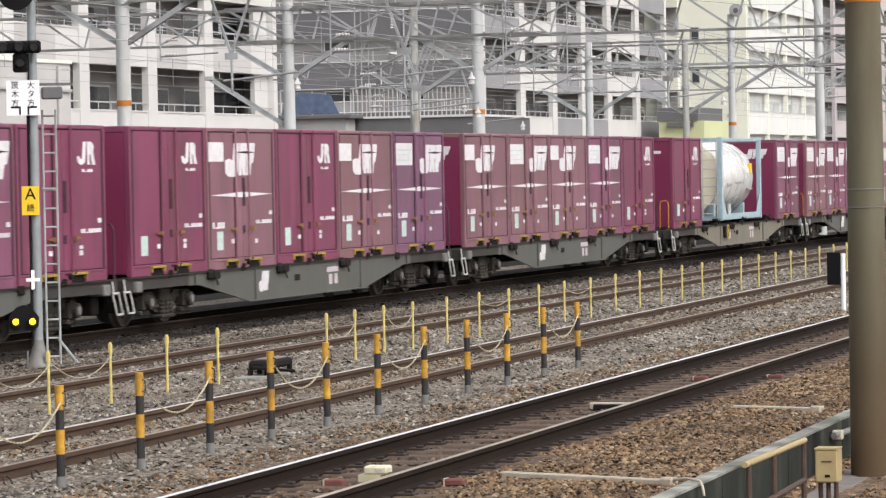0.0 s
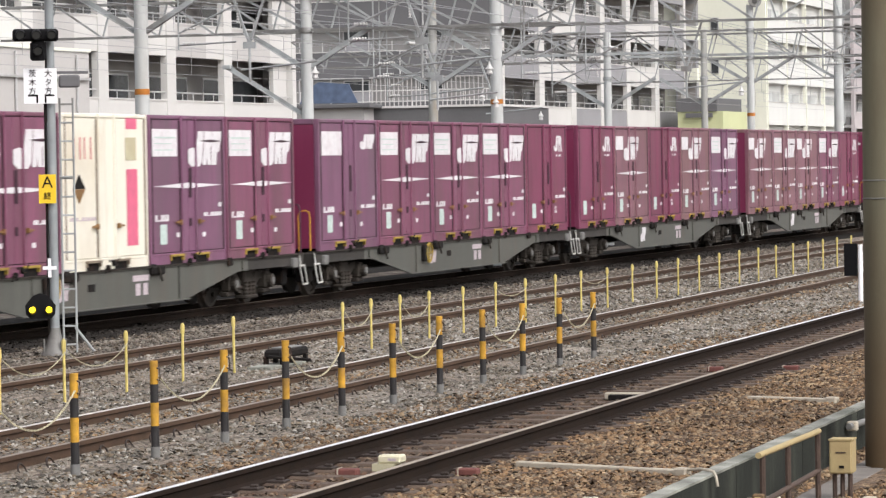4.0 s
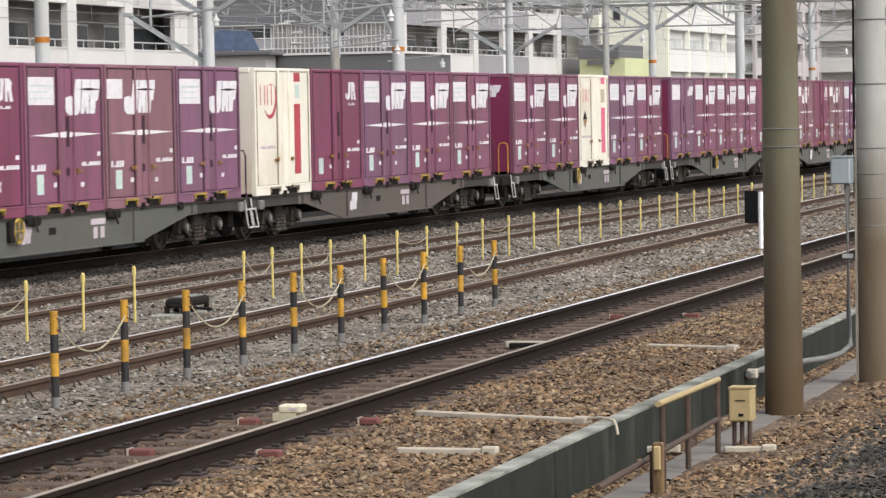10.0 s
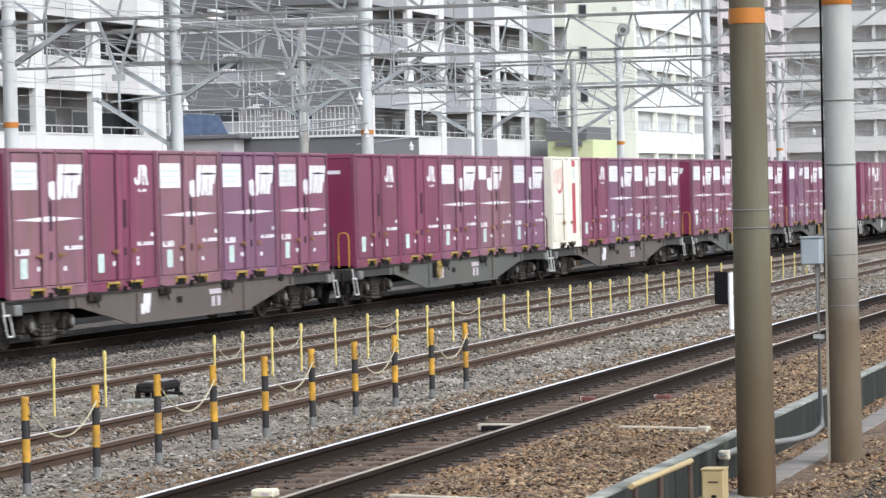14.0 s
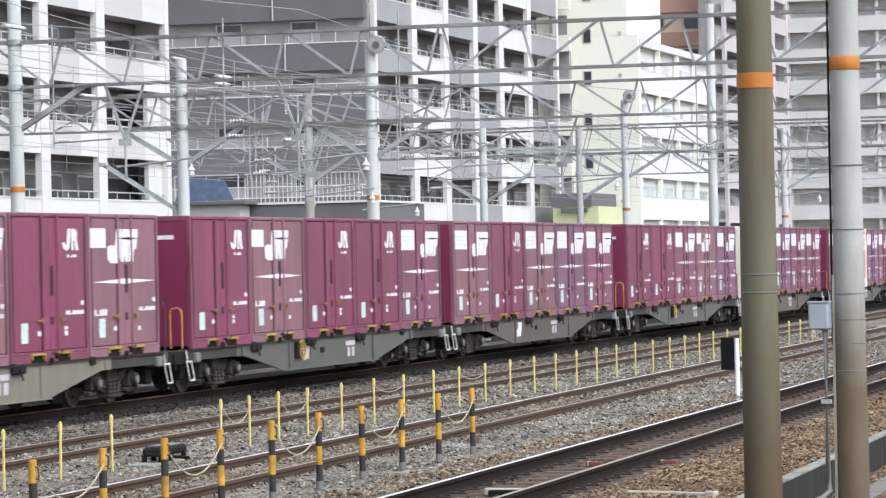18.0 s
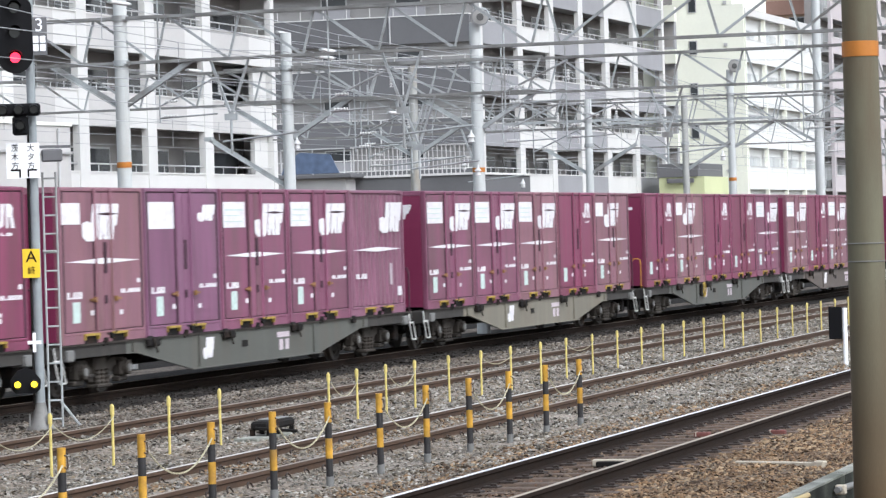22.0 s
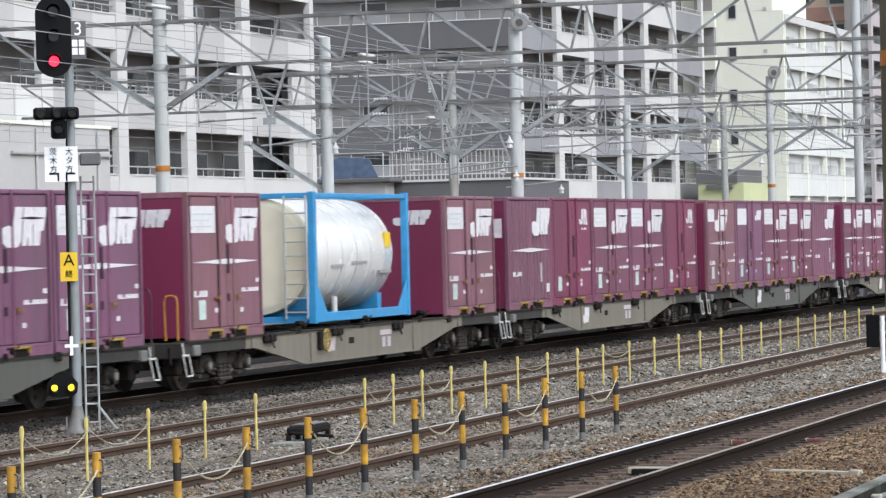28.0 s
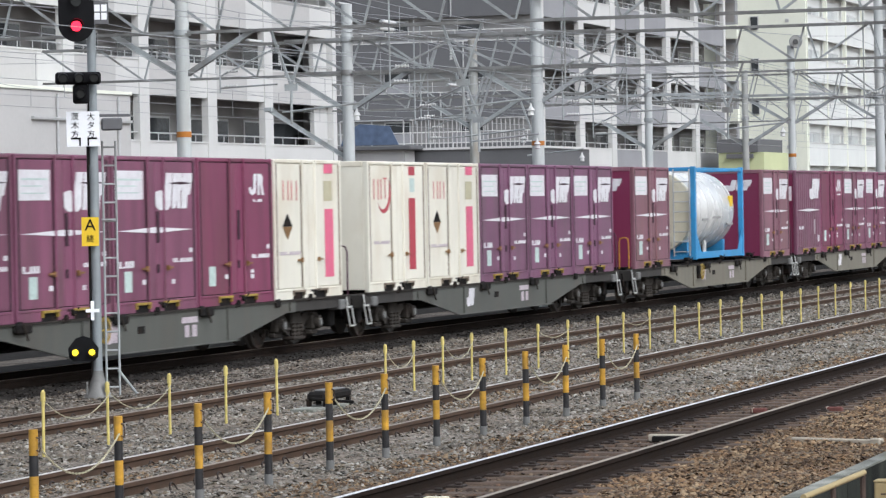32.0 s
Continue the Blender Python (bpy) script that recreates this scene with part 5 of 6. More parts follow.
def build_near_poles():
    for at, r0, mat, label, band_z, cable in (((31.15, 5.55, -0.36), 0.178, "olive_pole", "olive-grey concrete catenary pole with orange band", 4.055, False), ((34.67, 5.25, -0.36), 0.166, "blue_pole", "pale blue-grey concrete pole with brown stained foot and cable", 4.38, True)):
        p = thing("concrete_pole", label, "pole", at, "catenary poles beside the walkway")
        part("shaft", rod((0, 0, -0.05), (0, 0, 9.6), r0, 32, r0 * 0.80), mat, p, "", True)
        part("orange_band", lathe([(band_z - 0.07 + 0.36, r0 * 0.935), (band_z - 0.068 + 0.36, r0 * 0.945), (band_z + 0.068 + 0.36, r0 * 0.94), (band_z + 0.07 + 0.36, r0 * 0.93)], 32, "Z"), "band", p, "orange warning band", True)
        for z in ((2.47, 2.635) if not cable else (1.62, 1.9, 2.14, 2.40, 3.05, 3.7)):
            part("steel_strap", lathe([(z, r0 * 0.96), (z + 0.002, r0 * 0.985), (z + 0.010, r0 * 0.985), (z + 0.012, r0 * 0.96)], 32, "Z"), "pipe", p, "thin steel strap", True)
        if cable:
            part("cable", rod((-0.05, r0 * 1.02, 1.9), (-0.04, r0 * 0.88, 9.4), 0.012, 6), "soot", p, "black cable")
            part("cable", rod((-r0 * 0.45, r0 * 0.95, 0.05), (-r0 * 0.4, r0 * 0.9, 2.6), 0.018, 6), "pale_trough", p)
    # grey switch box on its conduit
    t = thing("switch_box", "grey steel switch box on a tall dark conduit", "switch box", (34.5, 5.40, -0.36))
    part("cabinet", box(-0.16, 0.10, 0.02, 0.22, 2.05, 2.32, 0.015), "grey_box", t)
    part("cabinet_lid", box(-0.165, 0.105, 0.012, 0.228, 2.32, 2.335), "grey_box", t)
    pts = [(0.02, 0.08, 2.05), (0.02, 0.08, 0.55), (0.0, 0.06, 0.42), (-0.07, 0.14, 0.34), (-0.2, 0.28, 0.30), (-1.2, 0.62, 0.30), (-2.3, 0.68, 0.30)]
    part("conduit", tube(pts, 0.03, 10), "pipe", t, "dark conduit bent along the wall", True)
    part("conduit_clamp", box(-0.03, 0.06, 0.03, 0.13, 1.3, 1.34), "steel", t)
    part("wall_box", box(-2.2, -2.1, 0.62, 0.72, 0.25, 0.34, 0.01), "pale_trough", t)


def build_wall():
    for i in range(14):
        x = 12 + 3.0 * i
        w = thing("trough_wall_section", "stained concrete retaining wall section beside the walkway", "wall", (x, 0, 0), "retaining wall sections")
        ya, yb = 5.70 + 0.021 * (x - 21.4) + 0.2, 5.70 + 0.021 * (x + 3 - 21.4) + 0.2
        v = [(0, ya, -0.42), (2.985, yb, -0.42), (2.985, yb + 0.13, -0.42), (0, ya + 0.13, -0.42), (0, ya, 0.03), (2.985, yb, 0.03), (2.985, yb + 0.13, 0.03), (0, ya + 0.13, 0.03)]
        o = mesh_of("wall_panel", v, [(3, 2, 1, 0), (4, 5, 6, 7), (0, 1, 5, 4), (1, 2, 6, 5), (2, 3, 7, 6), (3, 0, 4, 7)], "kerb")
        o.parent = w
        v = [(0, ya - 0.008, 0.03), (2.985, yb - 0.008, 0.03), (2.985, yb + 0.13, 0.03), (0, ya + 0.13, 0.03), (0, ya - 0.008, 0.05), (2.985, yb - 0.008, 0.05), (2.985, yb + 0.13, 0.05), (0, ya + 0.13, 0.05)]
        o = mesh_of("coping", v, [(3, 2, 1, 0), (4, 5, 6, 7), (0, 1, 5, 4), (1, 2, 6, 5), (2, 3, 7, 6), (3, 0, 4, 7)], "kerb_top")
        o.parent = w
    for i in range(40):
        x = 14 + 1.0 * i
        y = 5.35 + 0.02 * (x - 25)
        t = thing("walkway_slab", "worn grey concrete trough cover slab", "slab", (x, y, -0.345), "walkway slabs", 1.1)
        part("slab", box(0.006, 0.994, 0.06, 0.36, -0.05, 0.0 + 0.006 * ((i * 7) % 3), 0.008), "path", t)
    # handrail
    h = thing("handrail", "rusty tube handrail with a yellow top rail", "handrail", (0, 0, -0.36))
    xs = [25.45, 26.4, 27.6]
    for x in xs:
        part("upright", rod((x, 5.47, -0.02), (x, 5.47, 0.62), 0.024, 8), "rust_tube", h, "", True)
    part("top_rail", rod((25.3, 5.47, 0.62), (27.65, 5.47, 0.62), 0.024, 10), "buff", h, "worn yellow painted tube", True)
    part("lower_rail", rod((23.2, 5.45, 0.22), (27.65, 5.47, 0.30), 0.022, 10), "rust_tube", h, "", True)
    p = thing("marker_stake", "weathered amber wooden stake with a rusty back plate", "stake", (24.6, 5.33, -0.36))
    part("stake", box(-0.03, 0.05, -0.045, 0.035, -0.02, 0.40, 0.01), "stake_wood", p)
    part("back_plate", box(0.051, 0.08, -0.05, 0.07, -0.02, 0.33), "rust_tube", p)
    part("side_bracket", box(-0.058, -0.031, -0.035, 0.02, 0.2, 0.38, 0.01), "buff", p)
    # buff junction cabinet on three legs
    t = thing("junction_box", "buff junction box on thin pipe legs", "junction box", (28.1, 5.36, -0.41))
    part("cabinet", box(-0.105, 0.105, -0.095, 0.095, 0.29, 0.565, 0.012), "buff", t)
    part("lid", box(-0.109, 0.109, -0.099, 0.099, 0.565, 0.577), "buff", t)
    part("nameplate", box(-0.109, -0.105, -0.045, 0.04, 0.46, 0.472), "rust_tube", t)
    part("keyhole", box(-0.11, -0.105, -0.03, 0.012, 0.335, 0.358), "soot", t)
    for y in (-0.065, 0.0, 0.065):
        part("leg", rod((-0.02, y, -0.02), (-0.02, y, 0.29), 0.02, 8), "rust_tube", t)
    for a, b in (((27.51, 5.40), (27.55, 4.98)), ((27.43, 6.27), (27.48, 5.76))):
        build_board(a, b, -0.30, 0.05, 0.05)
    for a, b in (((26.87, 7.81), (26.24, 6.23)), ((23.88, 7.1), (23.86, 6.34)), ((34.61, 7.57), (34.27, 6.58)), ((20.9, 11.0), (22.2, 10.75))):
        build_board(a, b, 0.035, 0.06, 0.05)
    w = thing("bent_cable", "pale cable looped over the wall coping", "cable")
    pts = [(26.24, 6.25, 0.06), (26.12, 6.1, 0.08), (26.02, 5.98, 0.07), (25.98, 5.95, 0.03), (25.96, 5.935, -0.04)]
    part("sheath", tube(pts, 0.012, 8), "pale_trough", w, "", True)


def build_board(a, b, z, wide, high):
    t = thing("cable_cover", "pale weathered cable cover strip lying on ballast", "cable cover", (a[0], a[1], z), "cable covers", math.degrees(math.atan2(b[1] - a[1], b[0] - a[0])))
    L = math.hypot(b[0] - a[0], b[1] - a[1])
    part("strip", box(0, L, -wide * 0.55, wide * 0.55, -0.03, high * 0.5, 0.01), "pale_trough", t)
    part("end_block", box(L - 0.12, L, -wide * 0.8, wide * 0.8, -0.03, high * 0.8, 0.012), "pale_trough", t)


def build_track_fittings():
    y = lambda x: track_y("near", x)
    for x, o, w in ((26.15, 0.22, 0.22), (23.7, 0.25, 0.25), (23.7, -0.75, 0.24), (26.3, -0.75, 0.22), (39.65, 0.1, 0.22), (39.9, -0.75, 0.25)):
        t = thing("sleeper_block", "faded red block beside the rail", "block", (x, y(x) + o - 0.1, 0.02), "red blocks on the sleepers")
        part("block", box(-0.055, 0.055, -w * 0.42, w * 0.42, -0.03, 0.03, 0.012), "brick_red", t)
        part("strap", box(-0.058, 0.058, w * 0.28, w * 0.34, -0.02, 0.033), "pale_trough", t)
    t = thing("track_device", "ivory plastic sensor box between the rails", "sensor box", (26.55, y(26.5) - 0.12, 0.03))
    part("case", box(-0.08, 0.08, -0.11, 0.09, 0.03, 0.10, 0.015), "case_white", t)
    part("foot", box(-0.10, 0.10, -0.06, 0.13, -0.03, 0.03), "ivory", t)
    part("label_bar", box(-0.084, -0.08, -0.07, 0.0, 0.055, 0.075), "print_grey", t)
    for x in (34.8, 52.0):
        t = thing("lead_strip", "pale cable strip across the sleepers", "cable cover", (x, y(x) + 0.05, 0.03), "cable covers")
        part("strip", box(-0.045, 0.045, -0.45, 0.08, -0.03, 0.045, 0.01), "pale_trough", t)
        part("under_strip", box(-0.13, -0.06, -0.4, 0.02, -0.03, 0.03, 0.01), "soot", t)
    # marker board by the middle track
    t = thing("marker_board", "dark blue-black board with a white marker pole", "marker board", (58.6, 10.81, 0.0))
    part("pole", rod((0, 0, -0.03), (0, 0, 1.0), 0.04, 10), "sign_white", t, "white pole", True)
    part("panel", box(-0.02, 0.02, 0.05, 0.28, 0.46, 1.02, 0.006), "signal_black", t)
    part("bracket", box(-0.015, 0.015, 0.0, 0.08, 0.6, 0.65), "steel", t)
    # point machine between the tracks
    t = thing("point_machine", "low black point machine on a pale concrete slab", "point machine", (40.53, 14.77, 0.02))
    part("base_slab", box(-1.0, 0.3, -0.16, 0.16, -0.03, 0.02, 0.01), "kerb_top", t, "pale concrete slab")
    part("housing", box(-0.5, 0.5, -0.12, 0.12, 0.09, 0.20, 0.03), "soot", t)
    part("lid", box(-0.3, 0.34, -0.1, 0.1, 0.20, 0.22, 0.01), "pipe", t)
    part("motor", rod((0.5, 0, 0.14), (0.66, 0, 0.14), 0.05, 12), "soot", t)
    for x in (-0.44, -0.1, 0.4):
        for s in (-1, 1):
            part("foot", box(x - 0.03, x + 0.03, s * 0.11 - 0.025, s * 0.11 + 0.025, -0.02, 0.10), "soot", t)
    part("drive_rod", rod((-0.5, 0.05, 0.12), (-0.5, -0.5, 0.08), 0.02, 6), "soot", t)


def text(body, size, parent, mat, m, label=""):
    cu = bpy.data.curves.new("text", "FONT")
    cu.body, cu.size, cu.align_x, cu.align_y, cu.extrude = body, size, "CENTER", "CENTER", 0.003
    tmp = new("text_tmp", cu)
    me = bpy.data.meshes.new_from_object(tmp.evaluated_get(bpy.context.evaluated_depsgraph_get()))
    bpy.data.objects.remove(tmp)
    me.materials.clear()
    me.materials.append(M[mat])
    o = new("lettering", me)
    o.parent, o.matrix_basis = parent, m
    if label:
        o["label"] = label
    return o


def build_signal():
    s = thing("signal_mast", "grey signal mast with red light, ladder and white sign", "railway signal", (46.1, 20.38, -0.2))
    s.matrix_basis = pose(46.1, 20.38, -0.2, 0, 0, -64)   # its face turns to the oncoming view
    part("mast", rod((0, 0, -0.02), (0, 0, 6.6), 0.072, 16, 0.064), "mast_grey", s, "", True)
    part("foot", lathe([(-0.02, 0.23), (0.02, 0.22), (0.10, 0.15), (0.22, 0.11), (0.36, 0.082), (0.40, 0.078)], 14, "Z"), "chord_steel", s, "flared grey foot", True)
    for x, y in ((-0.16, -0.06), (0.1, -0.15), (0.16, 0.06)):
        part("foot_gusset", box(x - 0.012, x + 0.012, y - 0.03, y + 0.03, -0.01, 0.24), "chord_steel", s)
    F = lambda x0, x1, z0, z1, y, th=0.03, bev=0.0: box(x0, x1, y - th, y, z0, z1, bev)
    # oval head board with three lamps
    pts = []
    for i in range(28):
        a = 2 * math.pi * i / 28
        pts.append((0.26 * math.cos(a) - 0.22, 5.78 + 0.26 * math.sin(a) + (0.33 if math.sin(a) > 0 else -0.33)))
    head = part("head_board", plate(pts, -0.14, 0.04), "signal_black", s, "black oval backboard")
    for z, m in ((6.14, "lens_dark"), (5.78, "lens_dark"), (5.42, "lamp_red")):
        part("lens", rod((-0.22, -0.178, z), (-0.22, -0.20, z), 0.075, 20), m, head, "lit red lens" if m == "lamp_red" else "unlit lens")
        hood = bmesh.new()
        for i in range(9):
            a, b = math.radians(10 + 160 * i / 9), math.radians(10 + 160 * (i + 1) / 9)
            q = [(-0.22 + 0.10 * math.cos(t), y, z + 0.10 * math.sin(t)) for t, y in ((a, -0.18), (b, -0.18), (b, -0.40), (a, -0.40))]
            hood.faces.new([hood.verts.new(v) for v in q])
        bmesh.ops.remove_doubles(hood, verts=hood.verts[:], dist=0.001)
        e = bmesh.ops.extrude_face_region(hood, geom=hood.faces[:])
        bmesh.ops.translate(hood, vec=(0, 0, 0.008), verts=[v for v in e["geom"] if isinstance(v, bmesh.types.BMVert)])
        part("hood", hood, "signal_black", head)
    plate2 = part("route_plate", F(0.02, 0.25, 5.45, 6.0, -0.12), "wall_dark", s, "grey route plate with white writing")
    face = lambda x, z, y=-0.155: pose(x, y, z, 90, 0, 0)
    text("3", 0.27, plate2, "sign_white", face(0.135, 5.88))
    for z in (5.68, 5.56):
        part("writing_bar", F(0.045, 0.125, z - 0.05, z + 0.05, -0.152, 0.006), "sign_white", plate2)
        part("writing_bar", F(0.145, 0.225, z - 0.05, z + 0.05, -0.152, 0.006), "sign_white", plate2)
    sub = part("repeater_head", F(-0.54, 0.12, 4.57, 4.75, -0.12, 0.14, 0.03), "signal_black", s, "black repeater lamps")
    part("repeater_drop", F(-0.29, -0.06, 4.29, 4.57, -0.12, 0.14, 0.03), "signal_black", sub)
    for x, z in ((-0.43, 4.66), (-0.20, 4.66), (0.02, 4.66), (-0.18, 4.43)):
        part("lens", rod((x, -0.262, z), (x, -0.275, z), 0.06, 16), "lens_dark", sub)
        part("hood", rod((x, -0.27, z + 0.01), (x, -0.40, z - 0.01), 0.075, 12, 0.07, False), "signal_black", sub)
    sg = part("direction_sign", F(-0.39, 0.09, 3.67, 4.18, -0.12, 0.02), "sign_white", s, "white direction sign with black writing")
    for i, ch in enumerate("茨木方"):
        text(ch, 0.115, sg, "signal_black", face(-0.265, 4.10 - 0.128 * i, -0.145))
    for i, ch in enumerate("大タ方"):
        text(ch, 0.115, sg, "signal_black", face(-0.035, 4.10 - 0.128 * i, -0.145))
    for x in (-0.21, -0.09):
        part("bracket_mark", F(x, x + 0.025, 3.68, 3.79, -0.142, 0.005), "signal_black", sg)
    part("bracket_mark", F(-0.33, -0.185, 3.775, 3.80, -0.142, 0.005), "signal_black", sg)
    part("bracket_mark", F(-0.09, 0.05, 3.775, 3.80, -0.142, 0.005), "signal_black", sg)
    a = part("letter_sign", F(-0.20, 0.05, 2.22, 2.64, -0.11, 0.02), "sign_yellow", s, "yellow sign with a black letter")
    text("A", 0.24, a, "signal_black", face(-0.075, 2.52, -0.135))
    text("終", 0.12, a, "signal_black", face(-0.075, 2.32, -0.135))
    cr = part("cross_mark", F(-0.09, -0.04, 1.14, 1.42, -0.11, 0.02), "sign_white", s, "white cross marker")
    part("cross_arm", F(-0.165, 0.035, 1.255, 1.305, -0.132, 0.006), "sign_white", cr)
    ring = [(-0.26, 0.45), (-0.20, 0.39), (0.10, 0.39), (0.16, 0.45), (0.17, 0.58), (0.06, 0.72), (-0.05, 0.76), (-0.16, 0.72), (-0.27, 0.58)]
    sh = part("shunt_head", plate([(x - 0.16, z + 0.16) for x, z in ring], -0.12, 0.12), "signal_black", s, "black shunting signal")
    for x in (-0.33, -0.09):
        part("lens", rod((x, -0.242, 0.68), (x, -0.255, 0.68), 0.045, 16), "lamp_yellow", sh, "lit yellow lens")
        part("hood", rod((x, -0.245, 0.69), (x, -0.36, 0.675), 0.058, 12, 0.055, False), "signal_black", sh)
    part("cable_duct", rod((-0.085, -0.02, 0.3), (-0.085, -0.02, 3.7), 0.018, 8), "soot", s, "black cable")
    part("cable_duct", rod((-0.08, -0.03, 3.4), (-0.02, -0.02, 5.4), 0.02, 8), "soot", s)
    lad = bmesh.new()
    for x in (0.13, 0.32):
        rod((x, 0.05, 0.0), (x, 0.05, 3.75), 0.018, 6, bm=lad)
    for i in range(14):
        rod((0.13, 0.05, 0.15 + 0.27 * i), (0.32, 0.05, 0.15 + 0.27 * i), 0.014, 6, bm=lad)
    part("ladder", lad, "steel", s, "narrow steel ladder")
    part("ladder_stay", rod((0.1, 0, 2.6), (0.3, 0.05, 2.6), 0.015, 6), "steel", s)
    part("base_stay", rod((0.3, 0.05, 0.4), (0.6, 0.05, 0.0), 0.02, 6), "steel", s)
    part("bracket_arm", F(0.0, 0.55, 4.10, 4.14, 0.05, 0.05), "wall_dark", s)
    part("relay_box", F(0.12, 0.42, 3.90, 4.08, 0.02, 0.2, 0.02), "wall_dark", s, "small grey relay box")


# ---- overhead line ----
def angle_bar(p, q, w, bm=None, t=0.012):
    """A rolled steel L bar from p to q."""
    own = bmesh.new() if bm is None else bm
    p, q = Vector(p), Vector(q)
    m = (q - p).to_track_quat("Z", "Y").to_matrix()
    ring = [(0, 0), (w, 0), (w, t), (t, t), (t, w), (0, w)]
    a, b = ([own.verts.new(e + m @ Vector((u - w / 2, v - w / 2, 0))) for u, v in ring] for e in (p, q))
    for i in range(6):
        own.faces.new((a[i], a[(i + 1) % 6], b[(i + 1) % 6], b[i]))
    own.faces.new(a)
    own.faces.new(b)
    bmesh.ops.recalc_face_normals(own, faces=own.faces[:])
    return own


def truss(t, x, y0, y1, z0, z1, panels, r=0.03):
    """A lattice beam across the tracks: two chords and zigzag bracing."""
    for name, z, w in (("top_chord", z1, r * 2.3), ("bottom_chord", z0, r * 2.0)):
        bm = angle_bar((x - 0.11, y0, z), (x - 0.11, y1, z), w)
        part(name, angle_bar((x + 0.11, y0, z), (x + 0.11, y1, z), w, bm), "chord_steel", t)
    p = (y1 - y0) / panels
    for i in range(panels):
        a, b, s = y0 + p * i, y0 + p * (i + 1), 1
        if (a + b) / 2 > 18.5:
            a, b, s = b, a, -1
        part("brace", angle_bar((x, a, z1), (x, a + s * p * 0.82, z0), r * 1.9), "steel", t)
        part("tie", angle_bar((x, a + s * p * 0.82, z0), (x, b - s * p * 0.02, z1), r * 1.5), "steel", t)


def portal(x, y, top, z0, z1, r, knees=True, reach=(-3.0, 40.0), band=True, lamp=False, mat="concrete_pole", lattice=True):
    t = thing("catenary_portal", "pale concrete mast with a steel lattice beam over the tracks", "catenary mast", (0, 0, 0), "catenary masts and beams")
    part("mast", rod((x, y, -0.3), (x, y, top), r, 20, r * 0.86), mat, t, "", True)
    if band:
        part("orange_band", lathe([(4.08, r * 0.96), (4.082, r * 0.975), (4.20, r * 0.97), (4.202, r * 0.95)], 20, "Z"), "band", t, "orange warning band", True).location = (x, y, 0)
    if lattice:
        truss(t, x, reach[0], reach[1], z0, z1, max(4, int((reach[1] - reach[0]) / 1.62)))
    else:
        part("cross_arm", angle_bar((x, reach[0], z1), (x, reach[1], z1), 0.09), "steel", t)
    if knees:
        for s in (-1, 1):
            part("knee_brace", angle_bar((x, y, z0 - 0.95), (x, y + s * 1.6, z0), 0.11), "steel", t)
    for z in (z0, z1):
        part("mast_clamp", rod((x, y, z - 0.06), (x, y, z + 0.06), r * 1.1, 20), "steel", t)
    if lamp:
        lm = part("beam_lamp", rod((x - 0.05, y - 0.25, top + 0.18), (x - 0.30, y - 0.25, top + 0.12), 0.2, 16, 0.24), "steel", t, "round floodlight")
        part("lamp_glass", rod((x - 0.30, y - 0.25, top + 0.12), (x - 0.31, y - 0.25, top + 0.117), 0.21, 16), "lamp_pale", lm)
        part("lamp_core", rod((x - 0.305, y - 0.25, top + 0.119), (x - 0.33, y - 0.25, top + 0.114), 0.10, 12), "pipe", lm)
        part("lamp_arm", rod((x, y, top - 0.05), (x - 0.1, y - 0.25, top + 0.1), 0.03, 6), "steel", t)
    return t


def hanger(x, y, z0, z1):
    """A drop tube under a beam with insulators and a registration arm."""
    t = thing("catenary_bracket", "steel drop tube with white insulators carrying contact wires", "catenary bracket", (x, y, 0), "catenary brackets")
    part("drop_tube", rod((0, 0, z1 + 0.4), (0, 0, z0 - 1.3), 0.02, 8), "steel", t)
    part("cantilever", rod((0, 0, z0 - 0.95), (0, -1.35, z0 - 0.35), 0.022, 8), "steel", t)
    part("registration_arm", rod((0, 0, z0 - 1.2), (0, -1.3, z0 - 1.15), 0.018, 8), "steel", t)
    for i, (yy, z) in enumerate(((-0.15, z0 - 0.88), (-0.12, z0 - 1.19))):
        ins = lathe([(j * 0.035 - 0.14, 0.018 if j % 2 else 0.036) for j in range(9)], 12, "Y")
        o = part("insulator", ins, "porcelain", t, "white ribbed insulator", True)
        o.location = (0, yy - 0.12, z + 0.03)
    ins = lathe([(j * 0.03, 0.016 if j % 2 else 0.04) for j in range(8)], 12, "Z")
    o = part("hanging_insulator", ins, "porcelain", t, "white bell insulator", True)
    o.location = (0, -1.35, z0 - 0.75)


def drop_frame(x, y, z, n=2):
    """A pointed frame of two angle bars under a beam, with a short insulated tube at its foot."""
    t = thing("drop_frame", "pale steel V-shaped frame hanging under a lattice beam", "catenary bracket", (x, y, z), "catenary brackets")
    for s in (-1, 1):
        part("strut", box(-0.025, 0.025, -0.025, 0.025, 0, 1.28), "steel", t).matrix_basis = pose(0, 0, -1.2, s * 20, 0, 0)
    part("foot_plate", box(-0.03, 0.03, -0.14, 0.14, -1.3, -1.16), "steel", t)
    part("drop_tube", rod((0, 0, -1.2), (0, 0, -2.0), 0.03, 8), "steel", t)
    part("push_off_tube", rod((0, 0.2, -1.75), (0, -1.5, -1.6), 0.022, 8), "steel", t)
    bell = part("bell_insulator", lathe([(-0.16, 0.02), (-0.15, 0.07), (-0.06, 0.05), (-0.05, 0.09), (0.03, 0.03), (0.1, 0.015)], 12, "Z"), "porcelain", t, "pale bell insulator", True)
    bell.location = (0, -1.45, -1.8)


def wires(name, label, runs, r=0.011):
    t = thing(name, label, "overhead wire", group="overhead wires")
    for pts in runs:
        part("wire", tube(pts, r, 4), "wire", t)


